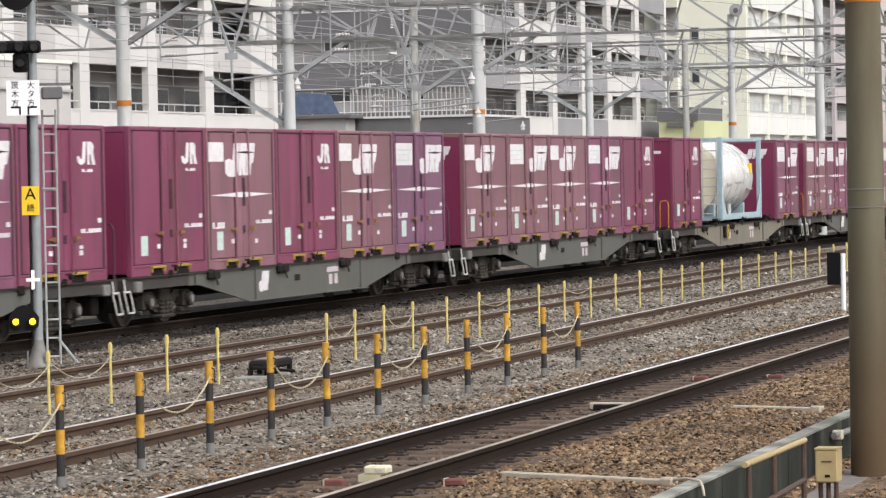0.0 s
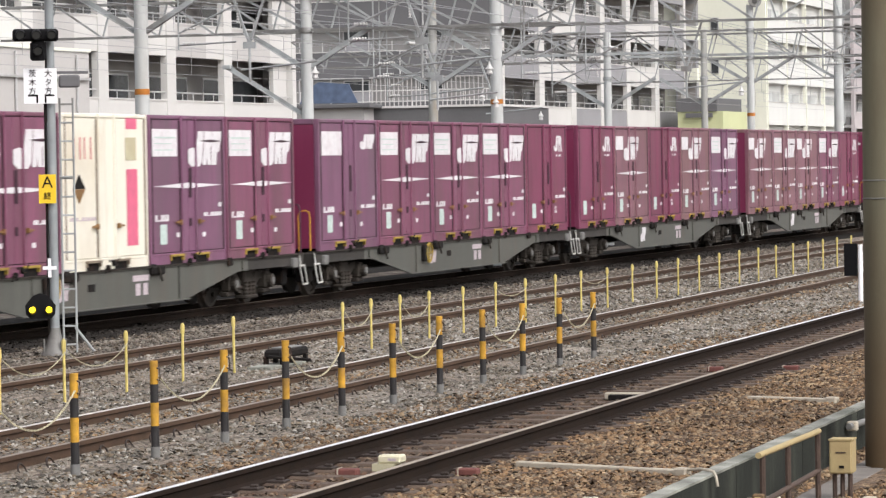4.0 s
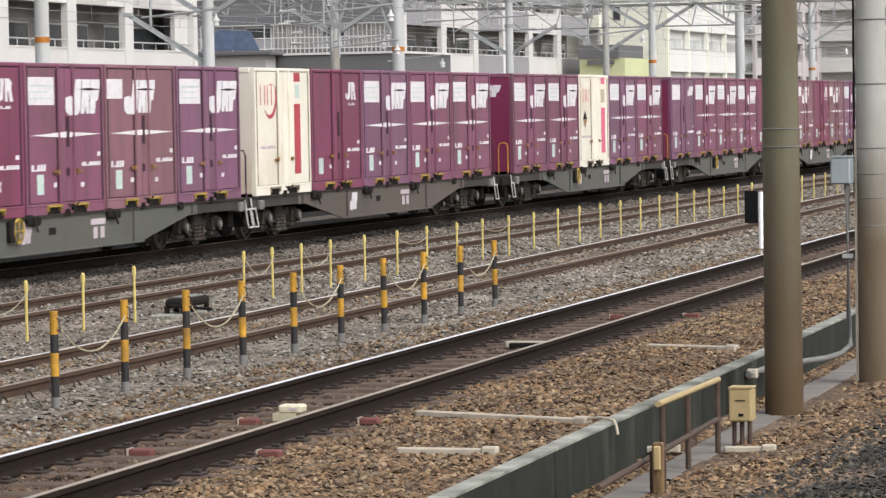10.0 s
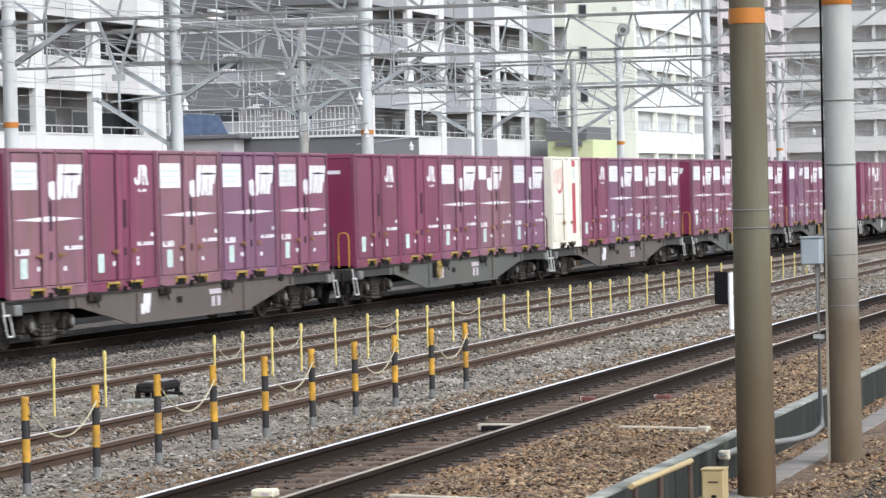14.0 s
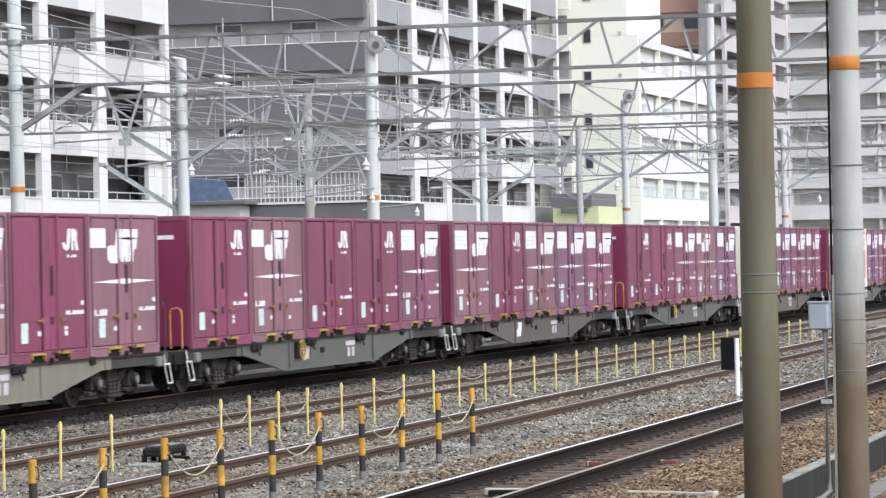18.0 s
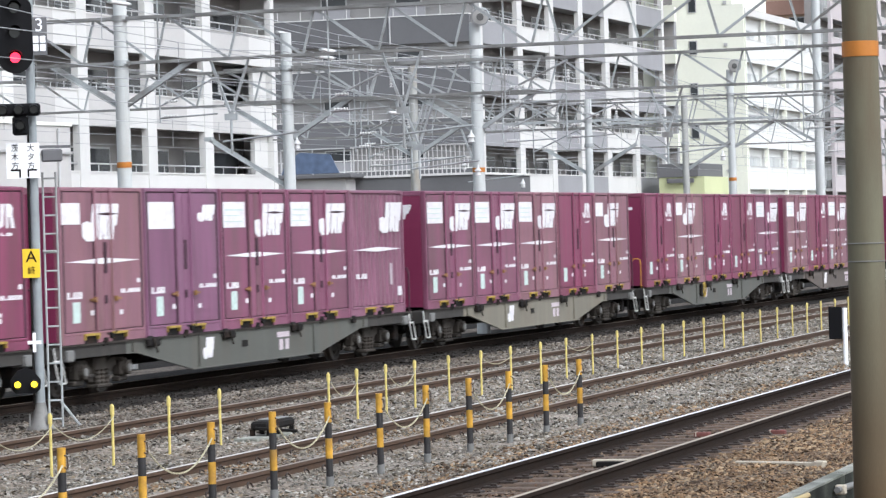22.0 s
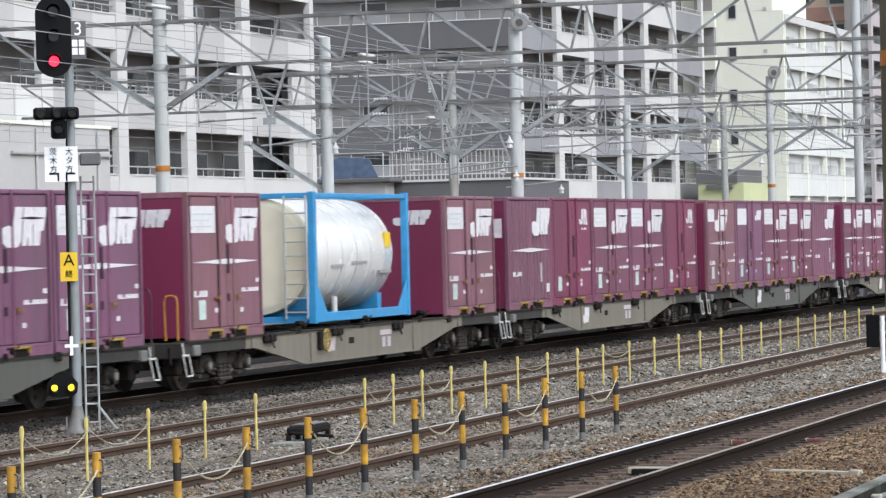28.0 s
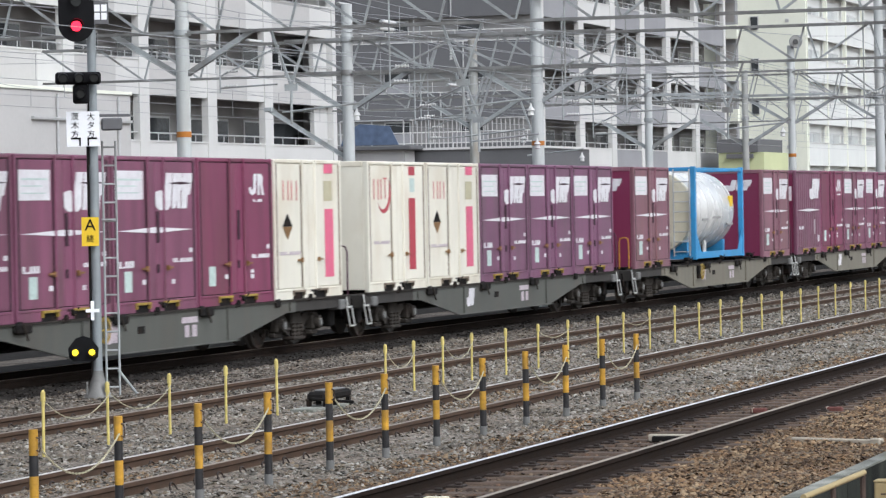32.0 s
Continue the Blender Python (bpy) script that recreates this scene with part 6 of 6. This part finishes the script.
def build_overhead():
    portal(67.8, 27.85, 8.6, 6.3, 7.25, 0.165)
    portal(87.3, 25.75, 8.05, 6.12, 7.02, 0.175, lamp=True)
    portal(78.4, 27.9, 7.45, 5.8, 6.6, 0.155, band=False, reach=(21.5, 29.5))
    portal(95.5, 30.1, 7.4, 5.7, 6.5, 0.15, band=False, reach=(25.5, 33.5), mat="blue_pole")
    portal(122.0, 26.4, 8.1, 6.2, 7.2, 0.15, reach=(0, 44), lamp=True)
    portal(118.0, 27.2, 7.0, 5.4, 6.2, 0.13, band=False, reach=(24, 30), mat="blue_pole", lattice=False)
    portal(108.0, 28.1, 6.7, 5.2, 6.0, 0.14, band=False, reach=(25, 31), lattice=False)
    portal(136.0, 25.85, 12.5, 6.6, 7.6, 0.2, band=False, reach=(-4, 44))
    portal(160.0, 27.0, 8.3, 6.3, 7.3, 0.17, reach=(-4, 44))
    t = thing("mast_strut", "long pale steel strut propping a catenary mast", "mast strut", group="catenary masts and beams")
    part("strut_bar", angle_bar((78.4, 27.95, 3.72), (78.4, 29.95, 4.95), 0.10), "steel", t)
    part("strut_shoe", box(78.3, 78.5, 29.85, 30.05, 4.9, 5.0, 0.01), "steel", t)
    for x, y, z, n in ((70.5, 24.2, 6.38, 9), (64.0, 26.3, 7.30, 9), (74.5, 25.5, 6.75, 8), (84.0, 27.0, 5.62, 8), (90.5, 23.4, 5.6, 8), (66.2, 29.2, 7.8, 9), (81.5, 31.5, 6.8, 8), (92.5, 33.0, 8.35, 8), (99.0, 25.5, 6.65, 8)):
        q = thing("strain_insulator", "white ribbed strain insulator in line with a feeder wire", "insulator", (x, y, z), "strain insulators")
        part("ribbed_body", lathe([(i * 0.05 - 0.05 * n, 0.022 if i % 2 else 0.045) for i in range(2 * n + 1)], 12), "porcelain", q, "", True)
        for e in (-1, 1):
            part("end_cap", rod((e * 0.05 * n, 0, 0), (e * (0.05 * n + 0.14), 0, 0), 0.035, 8), "steel", q)
    for x, z0, z1, ys in ((67.8, 6.3, 7.2, (23.2, 19.4, 27.0)), (87.3, 6.1, 7.0, (23.3, 17.0, 29.0)), (78.4, 5.8, 6.6, (26.2, 22.5)), (95.5, 5.7, 6.5, (26.5, 31.5)), (122.0, 6.2, 7.2, (23.0, 18.0)), (136.0, 6.6, 7.6, (22.0, 16.0))):
        for y in ys:
            hanger(x, y, z0, z1)
    for x, y, z in ((87.3, 20.6, 6.12), (87.3, 27.6, 6.12), (78.4, 24.6, 5.8), (67.8, 21.6, 6.3), (67.8, 25.4, 6.3), (95.5, 28.3, 5.7), (122.0, 20.8, 6.2)):
        drop_frame(x, y, z)
    for k, (y, zc, zm) in enumerate(((23.4, 5.0, 5.75), (27.0, 5.0, 5.8), (30.6, 5.0, 5.75), (19.3, 5.05, 5.85), (34.4, 5.05, 5.8), (16.7, 5.05, 5.85))):
        sp = [20, 40, 67.8, 87.3, 108, 136, 160, 185, 230]
        mess, cont, drops = [], [], []
        for a, b in zip(sp, sp[1:]):
            for i in range(6):
                u = i / 6
                mess.append((a + (b - a) * u, y, zm - 0.35 * 4 * u * (1 - u)))
        mess.append((230, y, zm))
        cont = [(20, y, zc), (230, y, zc)]
        for p in mess[::2]:
            drops.append([(p[0], y, zc), p])
        wires("contact_wire", "grey contact wire and messenger with thin droppers over the tracks", [mess, cont] + drops, 0.006)
    for y, z in ((25.5, 6.9), (26.3, 7.5), (29.2, 7.9), (24.2, 6.4), (31.5, 7.0), (33.0, 8.6), (21.5, 7.7), (36.0, 7.2)):
        sp = [20, 67.8, 108, 160, 230]
        pts = []
        for a, b in zip(sp, sp[1:]):
            for i in range(6):
                u = i / 6
                pts.append((a + (b - a) * u, y, z - 0.5 * 4 * u * (1 - u)))
        wires("feeder_wire", "grey feeder wire sagging between the masts", [pts + [(230, y, z)]], 0.008)


# ---- buildings ----
def frame_building(name, label, x0, y, bays, floors, floor_z, depth, style):
    """Apartment block along the tracks: real slabs, piers, parapets, recessed balconies with windows and railings."""
    b = thing(name, label, "building", (x0, y, 0))
    xs = [0.0]
    for w in bays:
        xs.append(xs[-1] + w)
    L, top, d = xs[-1], floor_z[-1], style.get("recess", 1.5)
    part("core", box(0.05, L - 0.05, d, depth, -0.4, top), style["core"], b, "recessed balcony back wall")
    for i, (xa, xb) in enumerate(zip(xs, xs[1:])):
        for k in range(floors):
            za, zb = floor_z[k], floor_z[k + 1]
            pm = style["panel"](i, k)
            ph = style["parapet"]
            cut = xa + (xb - xa) * 0.62
            part("parapet", box(xa + 0.01, cut, 0.0, 0.16, za - 0.3, za + ph), pm, b)
            part("parapet", box(cut + 0.004, xb - 0.01, 0.003, 0.16, za - 0.3, za + ph), style["panel2"](i, k), b)
            part("coping", box(xa + 0.01, xb - 0.01, -0.03, 0.19, za + ph, za + ph + 0.06), "wall_white", b)
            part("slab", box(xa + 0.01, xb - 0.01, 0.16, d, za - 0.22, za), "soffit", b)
            w = part("window", box(xa + 0.9, xb - 0.9, d - 0.06, d, za + 0.1, za + 2.1), "frame_metal", b)
            mid = (xa + xb) / 2
            for pa, pb in ((xa + 0.98, mid - 0.04), (mid + 0.04, xb - 0.98)):
                part("pane", box(pa, pb, d - 0.07, d - 0.058, za + 0.18, za + 2.02), style.get("pane", "glass"), w)
            if style["rail"]:
                rl = bmesh.new()
                rod((xa + 0.1, 0.08, za + ph + 0.35), (xb - 0.1, 0.08, za + ph + 0.35), 0.03, 6, bm=rl)
                for q in range(6):
                    xx = xa + 0.3 + (xb - xa - 0.6) * q / 5
                    rod((xx, 0.08, za + ph), (xx, 0.08, za + ph + 0.35), 0.02, 5, bm=rl)
                part("railing", rl, "frame_metal", b)
            if d > 1 and (i * 3 + k * 5) % 4 != 1:
                part("air_conditioner", box(xa + 0.95 + 0.6 * (k % 2), xa + 1.75 + 0.6 * (k % 2), 0.5, 0.85, za + 0.01, za + 0.7, 0.03), "wall_white", b, "white outdoor air conditioner")
    for i, xx in enumerate(xs):
        pw = style["pier"]
        part("pier", box(max(0, xx - pw / 2) if i else 0, min(L, xx + pw / 2) if i < len(xs) - 1 else L, -0.04, 0.24, -0.4, top), style["pier_mat"], b)
    part("roof_slab", box(-0.1, L + 0.1, -0.1, depth + 0.1, top, top + 0.5), style["core_roof"], b)
    return b


def build_buildings():
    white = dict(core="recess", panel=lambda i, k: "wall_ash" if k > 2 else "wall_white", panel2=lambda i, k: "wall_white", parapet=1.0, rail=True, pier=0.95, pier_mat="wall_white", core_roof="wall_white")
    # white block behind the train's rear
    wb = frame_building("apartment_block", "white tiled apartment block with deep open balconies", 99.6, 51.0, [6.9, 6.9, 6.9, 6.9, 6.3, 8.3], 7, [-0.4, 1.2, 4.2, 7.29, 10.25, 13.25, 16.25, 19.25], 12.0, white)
    part("end_wall", box(40.1, 42.16, 0.25, 0.45, -0.4, 10.1), "wall_white", wb, "solid white end wall")
    part("end_return", box(42.16, 42.3, 0.0, 11.9, -0.4, 19.2), "wall_white", wb)
    two = dict(core="recess", panel=lambda i, k: "wall_white" if i % 3 == 1 else "wall_grey", panel2=lambda i, k: "wall_white" if i % 3 == 1 else "wall_grey", parapet=1.0, rail=True, pier=1.1, pier_mat="wall_white", core_roof="wall_grey")
    frame_building("apartment_block", "grey and white tiled apartment block with balconies", 187.5, 55.0, [8.4, 7.2, 7.1, 6.6, 7.7, 8.5], 9, [-0.4, 1.9, 4.84, 7.73, 10.62, 13.59, 16.5, 19.4, 22.4, 25.4], 12.2, two)
    b = thing("apartment_side_wall", "slate-grey tiled side wing of an apartment block", "building", (187.0, 55.2, 0))
    part("wall", box(0.0, 0.24, 0, 12.0, -0.4, 26), "side_wall", b)
    for k, z in enumerate((1.9, 4.84, 7.73, 10.62, 13.59, 16.5, 19.4)):
        part("dark_band", box(-0.5, 0.0, 0.1, 11.9, z - 0.25, z + 1.3), "wall_dark", b, "slate tiled band")
        part("coping", box(-0.53, 0.0, 0.1, 11.9, z + 1.3, z + 1.36), "wall_white", b)
        part("drain_pipe", rod((-0.56, 4.1 + 0.7 * (k % 3), z - 0.25), (-0.56, 4.1 + 0.7 * (k % 3), z + 1.3), 0.05, 6), "frame_metal", b)
        rl = rod((-0.45, 0.2, z + 1.95), (-0.45, 11.8, z + 1.95), 0.03, 6)
        for q in range(9):
            rod((-0.45, 0.4 + 1.4 * q, z + 1.36), (-0.45, 0.4 + 1.4 * q, z + 1.95), 0.025, 5, bm=rl)
        part("railing", rl, "wall_white", b, "thin white railing")
        for y in (3.0, 7.5):
            w = part("window", box(-0.04, 0.0, y, y + 1.6, z + 1.5, z + 2.6), "frame_metal", b)
            part("pane", box(-0.05, -0.042, y + 0.08, y + 1.52, z + 1.58, z + 2.52), "glass", w)
            part("cage", box(-0.42, -0.36, y - 0.3, y + 1.9, z + 1.36, z + 1.9), "wall_grey", b)
    # podium deck with its balustrade
    b = thing("podium", "dark grey podium with a pale steel balustrade", "building", (176.0, 52.0, 0))
    part("podium_wall", box(0, 10.6, 0, 16.0, -0.4, 5.6), "wall_dark", b)
    part("podium_coping", box(-0.1, 10.6, -0.1, 16.0, 5.6, 5.72), "wall_white", b)
    bar = part("baluster", box(-0.024, 0.024, -0.024, 0.024, 0, 1.5), "wall_ash", b)
    for i in range(26):
        m = pose(0.1, 0.7 + 0.25 * i, 5.72)
        if i == 0:
            bar.matrix_basis = m
        else:
            again(bar, m)
    part("handrail", box(0.05, 0.15, 0.6, 7.1, 7.22, 7.29), "wall_ash", b)
    t = thing("covered_shed", "low shed roof with a blue tarpaulin hung under a pipe frame", "shed", (174.0, 58.7, 0))
    part("shed_wall", box(0, 1.6, 0, 5.2, -0.4, 5.6), "soffit", t)
    part("shed_roof", box(-0.3, 1.9, -0.4, 5.6, 5.6, 5.85, 0.05), "wall_dark", t)
    bm = bmesh.new()
    for y in (0.2, 2.0, 3.8):
        rod((0.4, y, 5.85), (0.4, y, 7.2), 0.04, 6, bm=bm)
    rod((0.4, 0.2, 7.2), (0.4, 3.8, 7.2), 0.04, 6, bm=bm)
    part("pipe_frame", bm, "frame_metal", t)
    part("tarpaulin", plate([(0.3, 5.9), (3.6, 5.9), (3.1, 6.9), (1.4, 7.05), (0.6, 6.6)], 0, 0.06), "tarp", t, "blue tarpaulin").matrix_basis = pose(0.2, 4.0, 0, 0, 0, -90)
    # cream block: plain end wall, balcony front along the tracks, taller tower behind
    cb = dict(recess=0.45, pane="pane_pale", core="wall_haze", panel=lambda i, k: "wall_haze", panel2=lambda i, k: "wall_haze", parapet=1.3, rail=False, pier=0.35, pier_mat="wall_cream", core_roof="wall_white")
    frame_building("apartment_block", "white apartment block with long solid balconies", 240.4, 50.8, [7.0, 7.0, 7.0, 7.0], 6, [-0.4, 2.3, 5.3, 8.3, 11.3, 14.4, 17.4], 9.0, cb)
    b = thing("cream_block", "pale cream apartment block with few small windows", "building", (240.0, 50.8, 0))
    part("wall", box(0, 0.28, 0, 8.0, -0.4, 18.2), "wall_cream", b)
    part("tower_wall", box(0, 12, 0.8, 9.0, 18.21, 36), "wall_cream", b, "taller cream tower")
    part("stair_bay", box(-0.7, 0.0, 4.9, 6.4, -0.4, 17.5), "wall_grey", b, "grey stair bay with small balconies")
    for k in range(9):
        z = 2.4 + 3.0 * k
        part("bay_parapet", box(-1.3, -0.7, 4.7, 6.5, z - 0.3, z + 0.7), "wall_cream", b)
        w = part("window", box(-0.05, 0, 3.4, 4.0, z + 0.3, z + 1.3), "frame_metal", b)
        part("pane", box(-0.065, -0.05, 3.46, 3.94, z + 0.36, z + 1.24), "glass", w)
        part("bay_opening", box(-0.72, -0.66, 5.0, 6.3, z + 0.9, z + 2.3), "recess", b, "dark stair opening")
        part("vent", box(-0.06, 0, 1.2, 1.45, z + 0.8, z + 1.05), "frame_metal", b)
    b = thing("lime_annex", "low pale lime annex with a grey fascia", "building", (225.0, 48.7, 0))
    part("wall", box(0, 7.5, 1.9, 5.0, -0.4, 5.8), "wall_lime", b)
    part("fascia", box(-0.1, 7.6, 2.3, 5.1, 5.8, 6.7), "wall_dark", b, "dark grey fascia")
    part("roof_box", box(-0.3, 1.5, 2.6, 4.4, 5.4, 5.7), "wall_dark", b)
    b = thing("terracotta_block", "terracotta and tan building with a flat roof", "building", (290.0, 55.0, 0))
    part("wall", box(0, 16, 0, 14, -0.4, 34), "wall_tan", b)
    part("roof_cap", box(-0.8, 16.2, -0.2, 14.2, 34, 34.6), "wall_white", b)
    for k in range(8):
        part("terracotta_band", box(-0.5, 0, 0.2, 13.8, 14.5 + 2.9 * k, 15.7 + 2.9 * k), "wall_terra", b, "terracotta balcony band")
        for q in range(4):
            w = part("window", box(-0.06, 0.0, 1.0 + 3.0 * q, 2.4 + 3.0 * q, 15.9 + 2.9 * k, 17.2 + 2.9 * k), "frame_metal", b)
            part("pane", box(-0.075, -0.06, 1.08 + 3.0 * q, 2.32 + 3.0 * q, 15.98 + 2.9 * k, 17.12 + 2.9 * k), "glass", w)
    mv = dict(pane="pane_pale", core="recess", panel=lambda i, k: "wall_mauve", panel2=lambda i, k: "wall_mauve", parapet=1.05, rail=False, pier=1.6, pier_mat="wall_mauve", core_roof="wall_mauve")
    frame_building("apartment_block", "mauve-grey apartment block with stacked balconies", 284.0, 52.7, [8.0, 8.0, 8.0, 8.0], 10, [-0.4, 2.4, 5.3, 8.2, 11.1, 14.0, 16.9, 19.8, 22.7, 25.6, 28.5], 2.2, mv)
    far = dict(recess=0.6, pane="pane_pale", core="wall_ash", panel=lambda i, k: "wall_white", panel2=lambda i, k: "wall_white", parapet=1.05, rail=False, pier=0.8, pier_mat="wall_white", core_roof="wall_white")
    frame_building("apartment_block", "far white apartment block behind the masts", 330.0, 40.0, [9, 9, 9, 9], 8, [-0.4, 3, 6, 9, 12, 15, 18, 21, 24], 22, far)
    b = thing("far_gable_wing", "white end wing of a far apartment block with long balconies, coloured pale for haze", "building", (328.0, 41.6, 0))
    part("wall", box(0.9, 1.9, 0, 22, -0.4, 34), "wall_white", b)
    for k in range(11):
        z = 2.8 + 3.0 * k
        part("balcony_parapet", box(-0.3, 0.0, 0, 22, z - 0.3, z + 1.1), "wall_white", b)
        part("balcony_slab", box(0.0, 0.9, 0, 22, z - 0.25, z), "wall_white", b)
        # windows in pale ash instead of glass, painting in the haze
        for q in range(5):
            part("window", box(0.84, 0.9, 1.2 + 4.3 * q, 3.8 + 4.3 * q, z + 0.1, z + 2.2), "wall_ash", b)
    for q in range(6):
        part("divider", box(-0.02, 0.88, 4.3 * q, 4.3 * q + 0.3, -0.4, 33), "wall_white", b)
    # low cream annex before the left end of the white block
    b = thing("cream_annex", "low pale cream annex with pipes before the white block", "building", (98.0, 48.6, 0))
    part("wall", box(0, 15.4, 0, 2.2, -0.4, 6.7), "wall_ash", b)
    part("parapet_cap", box(-0.05, 15.45, -0.06, 2.25, 6.7, 6.82), "wall_cream", b)
    for q in range(3):
        part("drain_pipe", rod((9.0 + 2.6 * q, -0.06, -0.3), (9.0 + 2.6 * q, -0.06, 6.6), 0.05, 8), "frame_metal", b)
    part("cable_tray", box(7.0, 15.3, -0.12, 0, 5.7, 5.8), "frame_metal", b)


# ---- putting it together ----
build_ground()
# black sheet, wider than the track, paints in the dark beneath the wagons
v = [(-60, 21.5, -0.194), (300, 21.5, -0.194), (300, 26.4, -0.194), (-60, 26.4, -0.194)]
tagged(mesh_of("ballast_bed", v, [(0, 1, 2, 3)], "oily"), "ballast under the freight line, blackened for the shade beneath the train", "ground", kind="structure")
# added sheet, no line lies on it: darkens what shows through the wagon gaps
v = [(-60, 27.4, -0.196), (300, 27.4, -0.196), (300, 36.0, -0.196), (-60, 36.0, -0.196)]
tagged(mesh_of("ballast_bed", v, [(0, 1, 2, 3)], "oily"), "black sheet added behind the train to darken the wagon gaps", "ground", kind="structure")
build_track("near", "running line with polished rail heads on concrete sleepers", -60, 400, RAIL_Z, ("rail_tan", "rail_top"), 0.6, 17.0, 72)
build_track("middle", "brown-railed line on concrete sleepers", -60, 400, RAIL_Z, ("rail_dull", "rail_mid"), 0.6, 24.0, 80, "rail_brown")
build_track("far", "rusty brown siding track bedded in ballast", -60, 400, RAIL_Z, ("rail_dull", "rail_dull"), 0.6, 30.0, 34.0, "rail_brown")
build_track("freight", "dark track under the freight train", -60, 400, FREIGHT_Z, ("rail_dull", "rail_dull"), 0.65, 44.0, 46.0)
build_train()
build_fences()
build_near_poles()
build_wall()
build_track_fittings()
build_signal()
build_overhead()
build_buildings()
def off_rails(x, y):
    """Clear of the rails and of the retaining wall."""
    ok = y > 6.1 + 0.021 * (np.minimum(x, 54) - 21.4)
    for y0, slope, g in TRACKS.values():
        ok &= np.abs(np.abs(y - (y0 + slope * (x - 40))) - g / 2) > 0.085
    return ok


stones("brown_ballast", "loose brown ballast stones beside the running line", "stone_brown", 17, 64, 6.0, 8.2, 125000, 0.022, 3, off_rails, 0.7)
stones("brown_ballast", "brown stones along the walkway bank", "stone_brown", 17, 50, 4.25, 5.40, 32000, 0.022, 4, None, 0.6)
stones("grey_ballast", "grey ballast stones between the tracks", "stone_grey", 18, 110, 10.3, 17.4, 172000, 0.0215, 5, off_rails, 0.8)
stones("grey_ballast", "brake-dusted grey ballast beside the freight line", "stone_grimy", 18, 110, 17.4, 21.5, 98000, 0.0215, 15, off_rails, 0.8)
stones("brown_ballast", "rusty brown stones inside the running line", "stone_rust", 18, 80, 8.35, 10.0, 36000, 0.022, 6, off_rails, 0.7)
stones("brown_ballast", "mixed brown stones beyond the running line", "stone_brown", 18, 80, 9.8, 10.9, 22000, 0.022, 13, off_rails, 0.7)
stones("brown_ballast", "rusty brown stones inside the middle and far lines", "stone_brown", 22, 90, 12.1, 13.3, 16000, 0.02, 8, off_rails, 0.7)
stones("brown_ballast", "dusty grey-brown stones along the siding", "stone_grimy", 30, 100, 15.5, 20.9, 26000, 0.021, 12, off_rails, 0.7)
stones("dark_gravel", "dark gravel at the platform foot", "stone_dark", 20, 48, 2.2, 4.6, 44000, 0.024, 7, None, 0.5)
between = lambda x, y: (y < 5.87 + 0.021 * (x - 21.4)) & (y > 5.73 + 0.02 * (x - 25))
stones("dark_gravel", "dark debris between the wall and the slabs", "stone_brown", 18, 50, 5.5, 6.4, 20000, 0.02, 10, between, 0.5, -0.36)
stones("dark_gravel", "black ballast beside the freight line", "stone_black", 42, 110, 21.3, 24.4, 30000, 0.024, 9, off_rails, 0.6)


# ---- motion of the train and its wheels ----
def motions():
    for ob, xi, y, z in MOVERS:
        walk(ob, [(t, pose(xi + run(t), y, z)) for t in (0, 4, 8, 12, 16, 20, 24, 28, 32)])
    for ob, xi, at in WHEELSETS:
        near = [i / 15 for i in range(481) if 42 < xi + run(i / 15) < 135]
        if not near:
            continue
        spin = lambda t: Matrix.Translation(at) @ Matrix.Rotation(run(t) / 0.43, 4, "Y")
        rows = [(t, spin(t)) for t in near]
        if near[0] > 0:
            rows.insert(0, (0, rows[0][1]))
        if near[-1] < 32:
            rows.append((32, rows[-1][1]))
        walk(ob, rows)


motions()
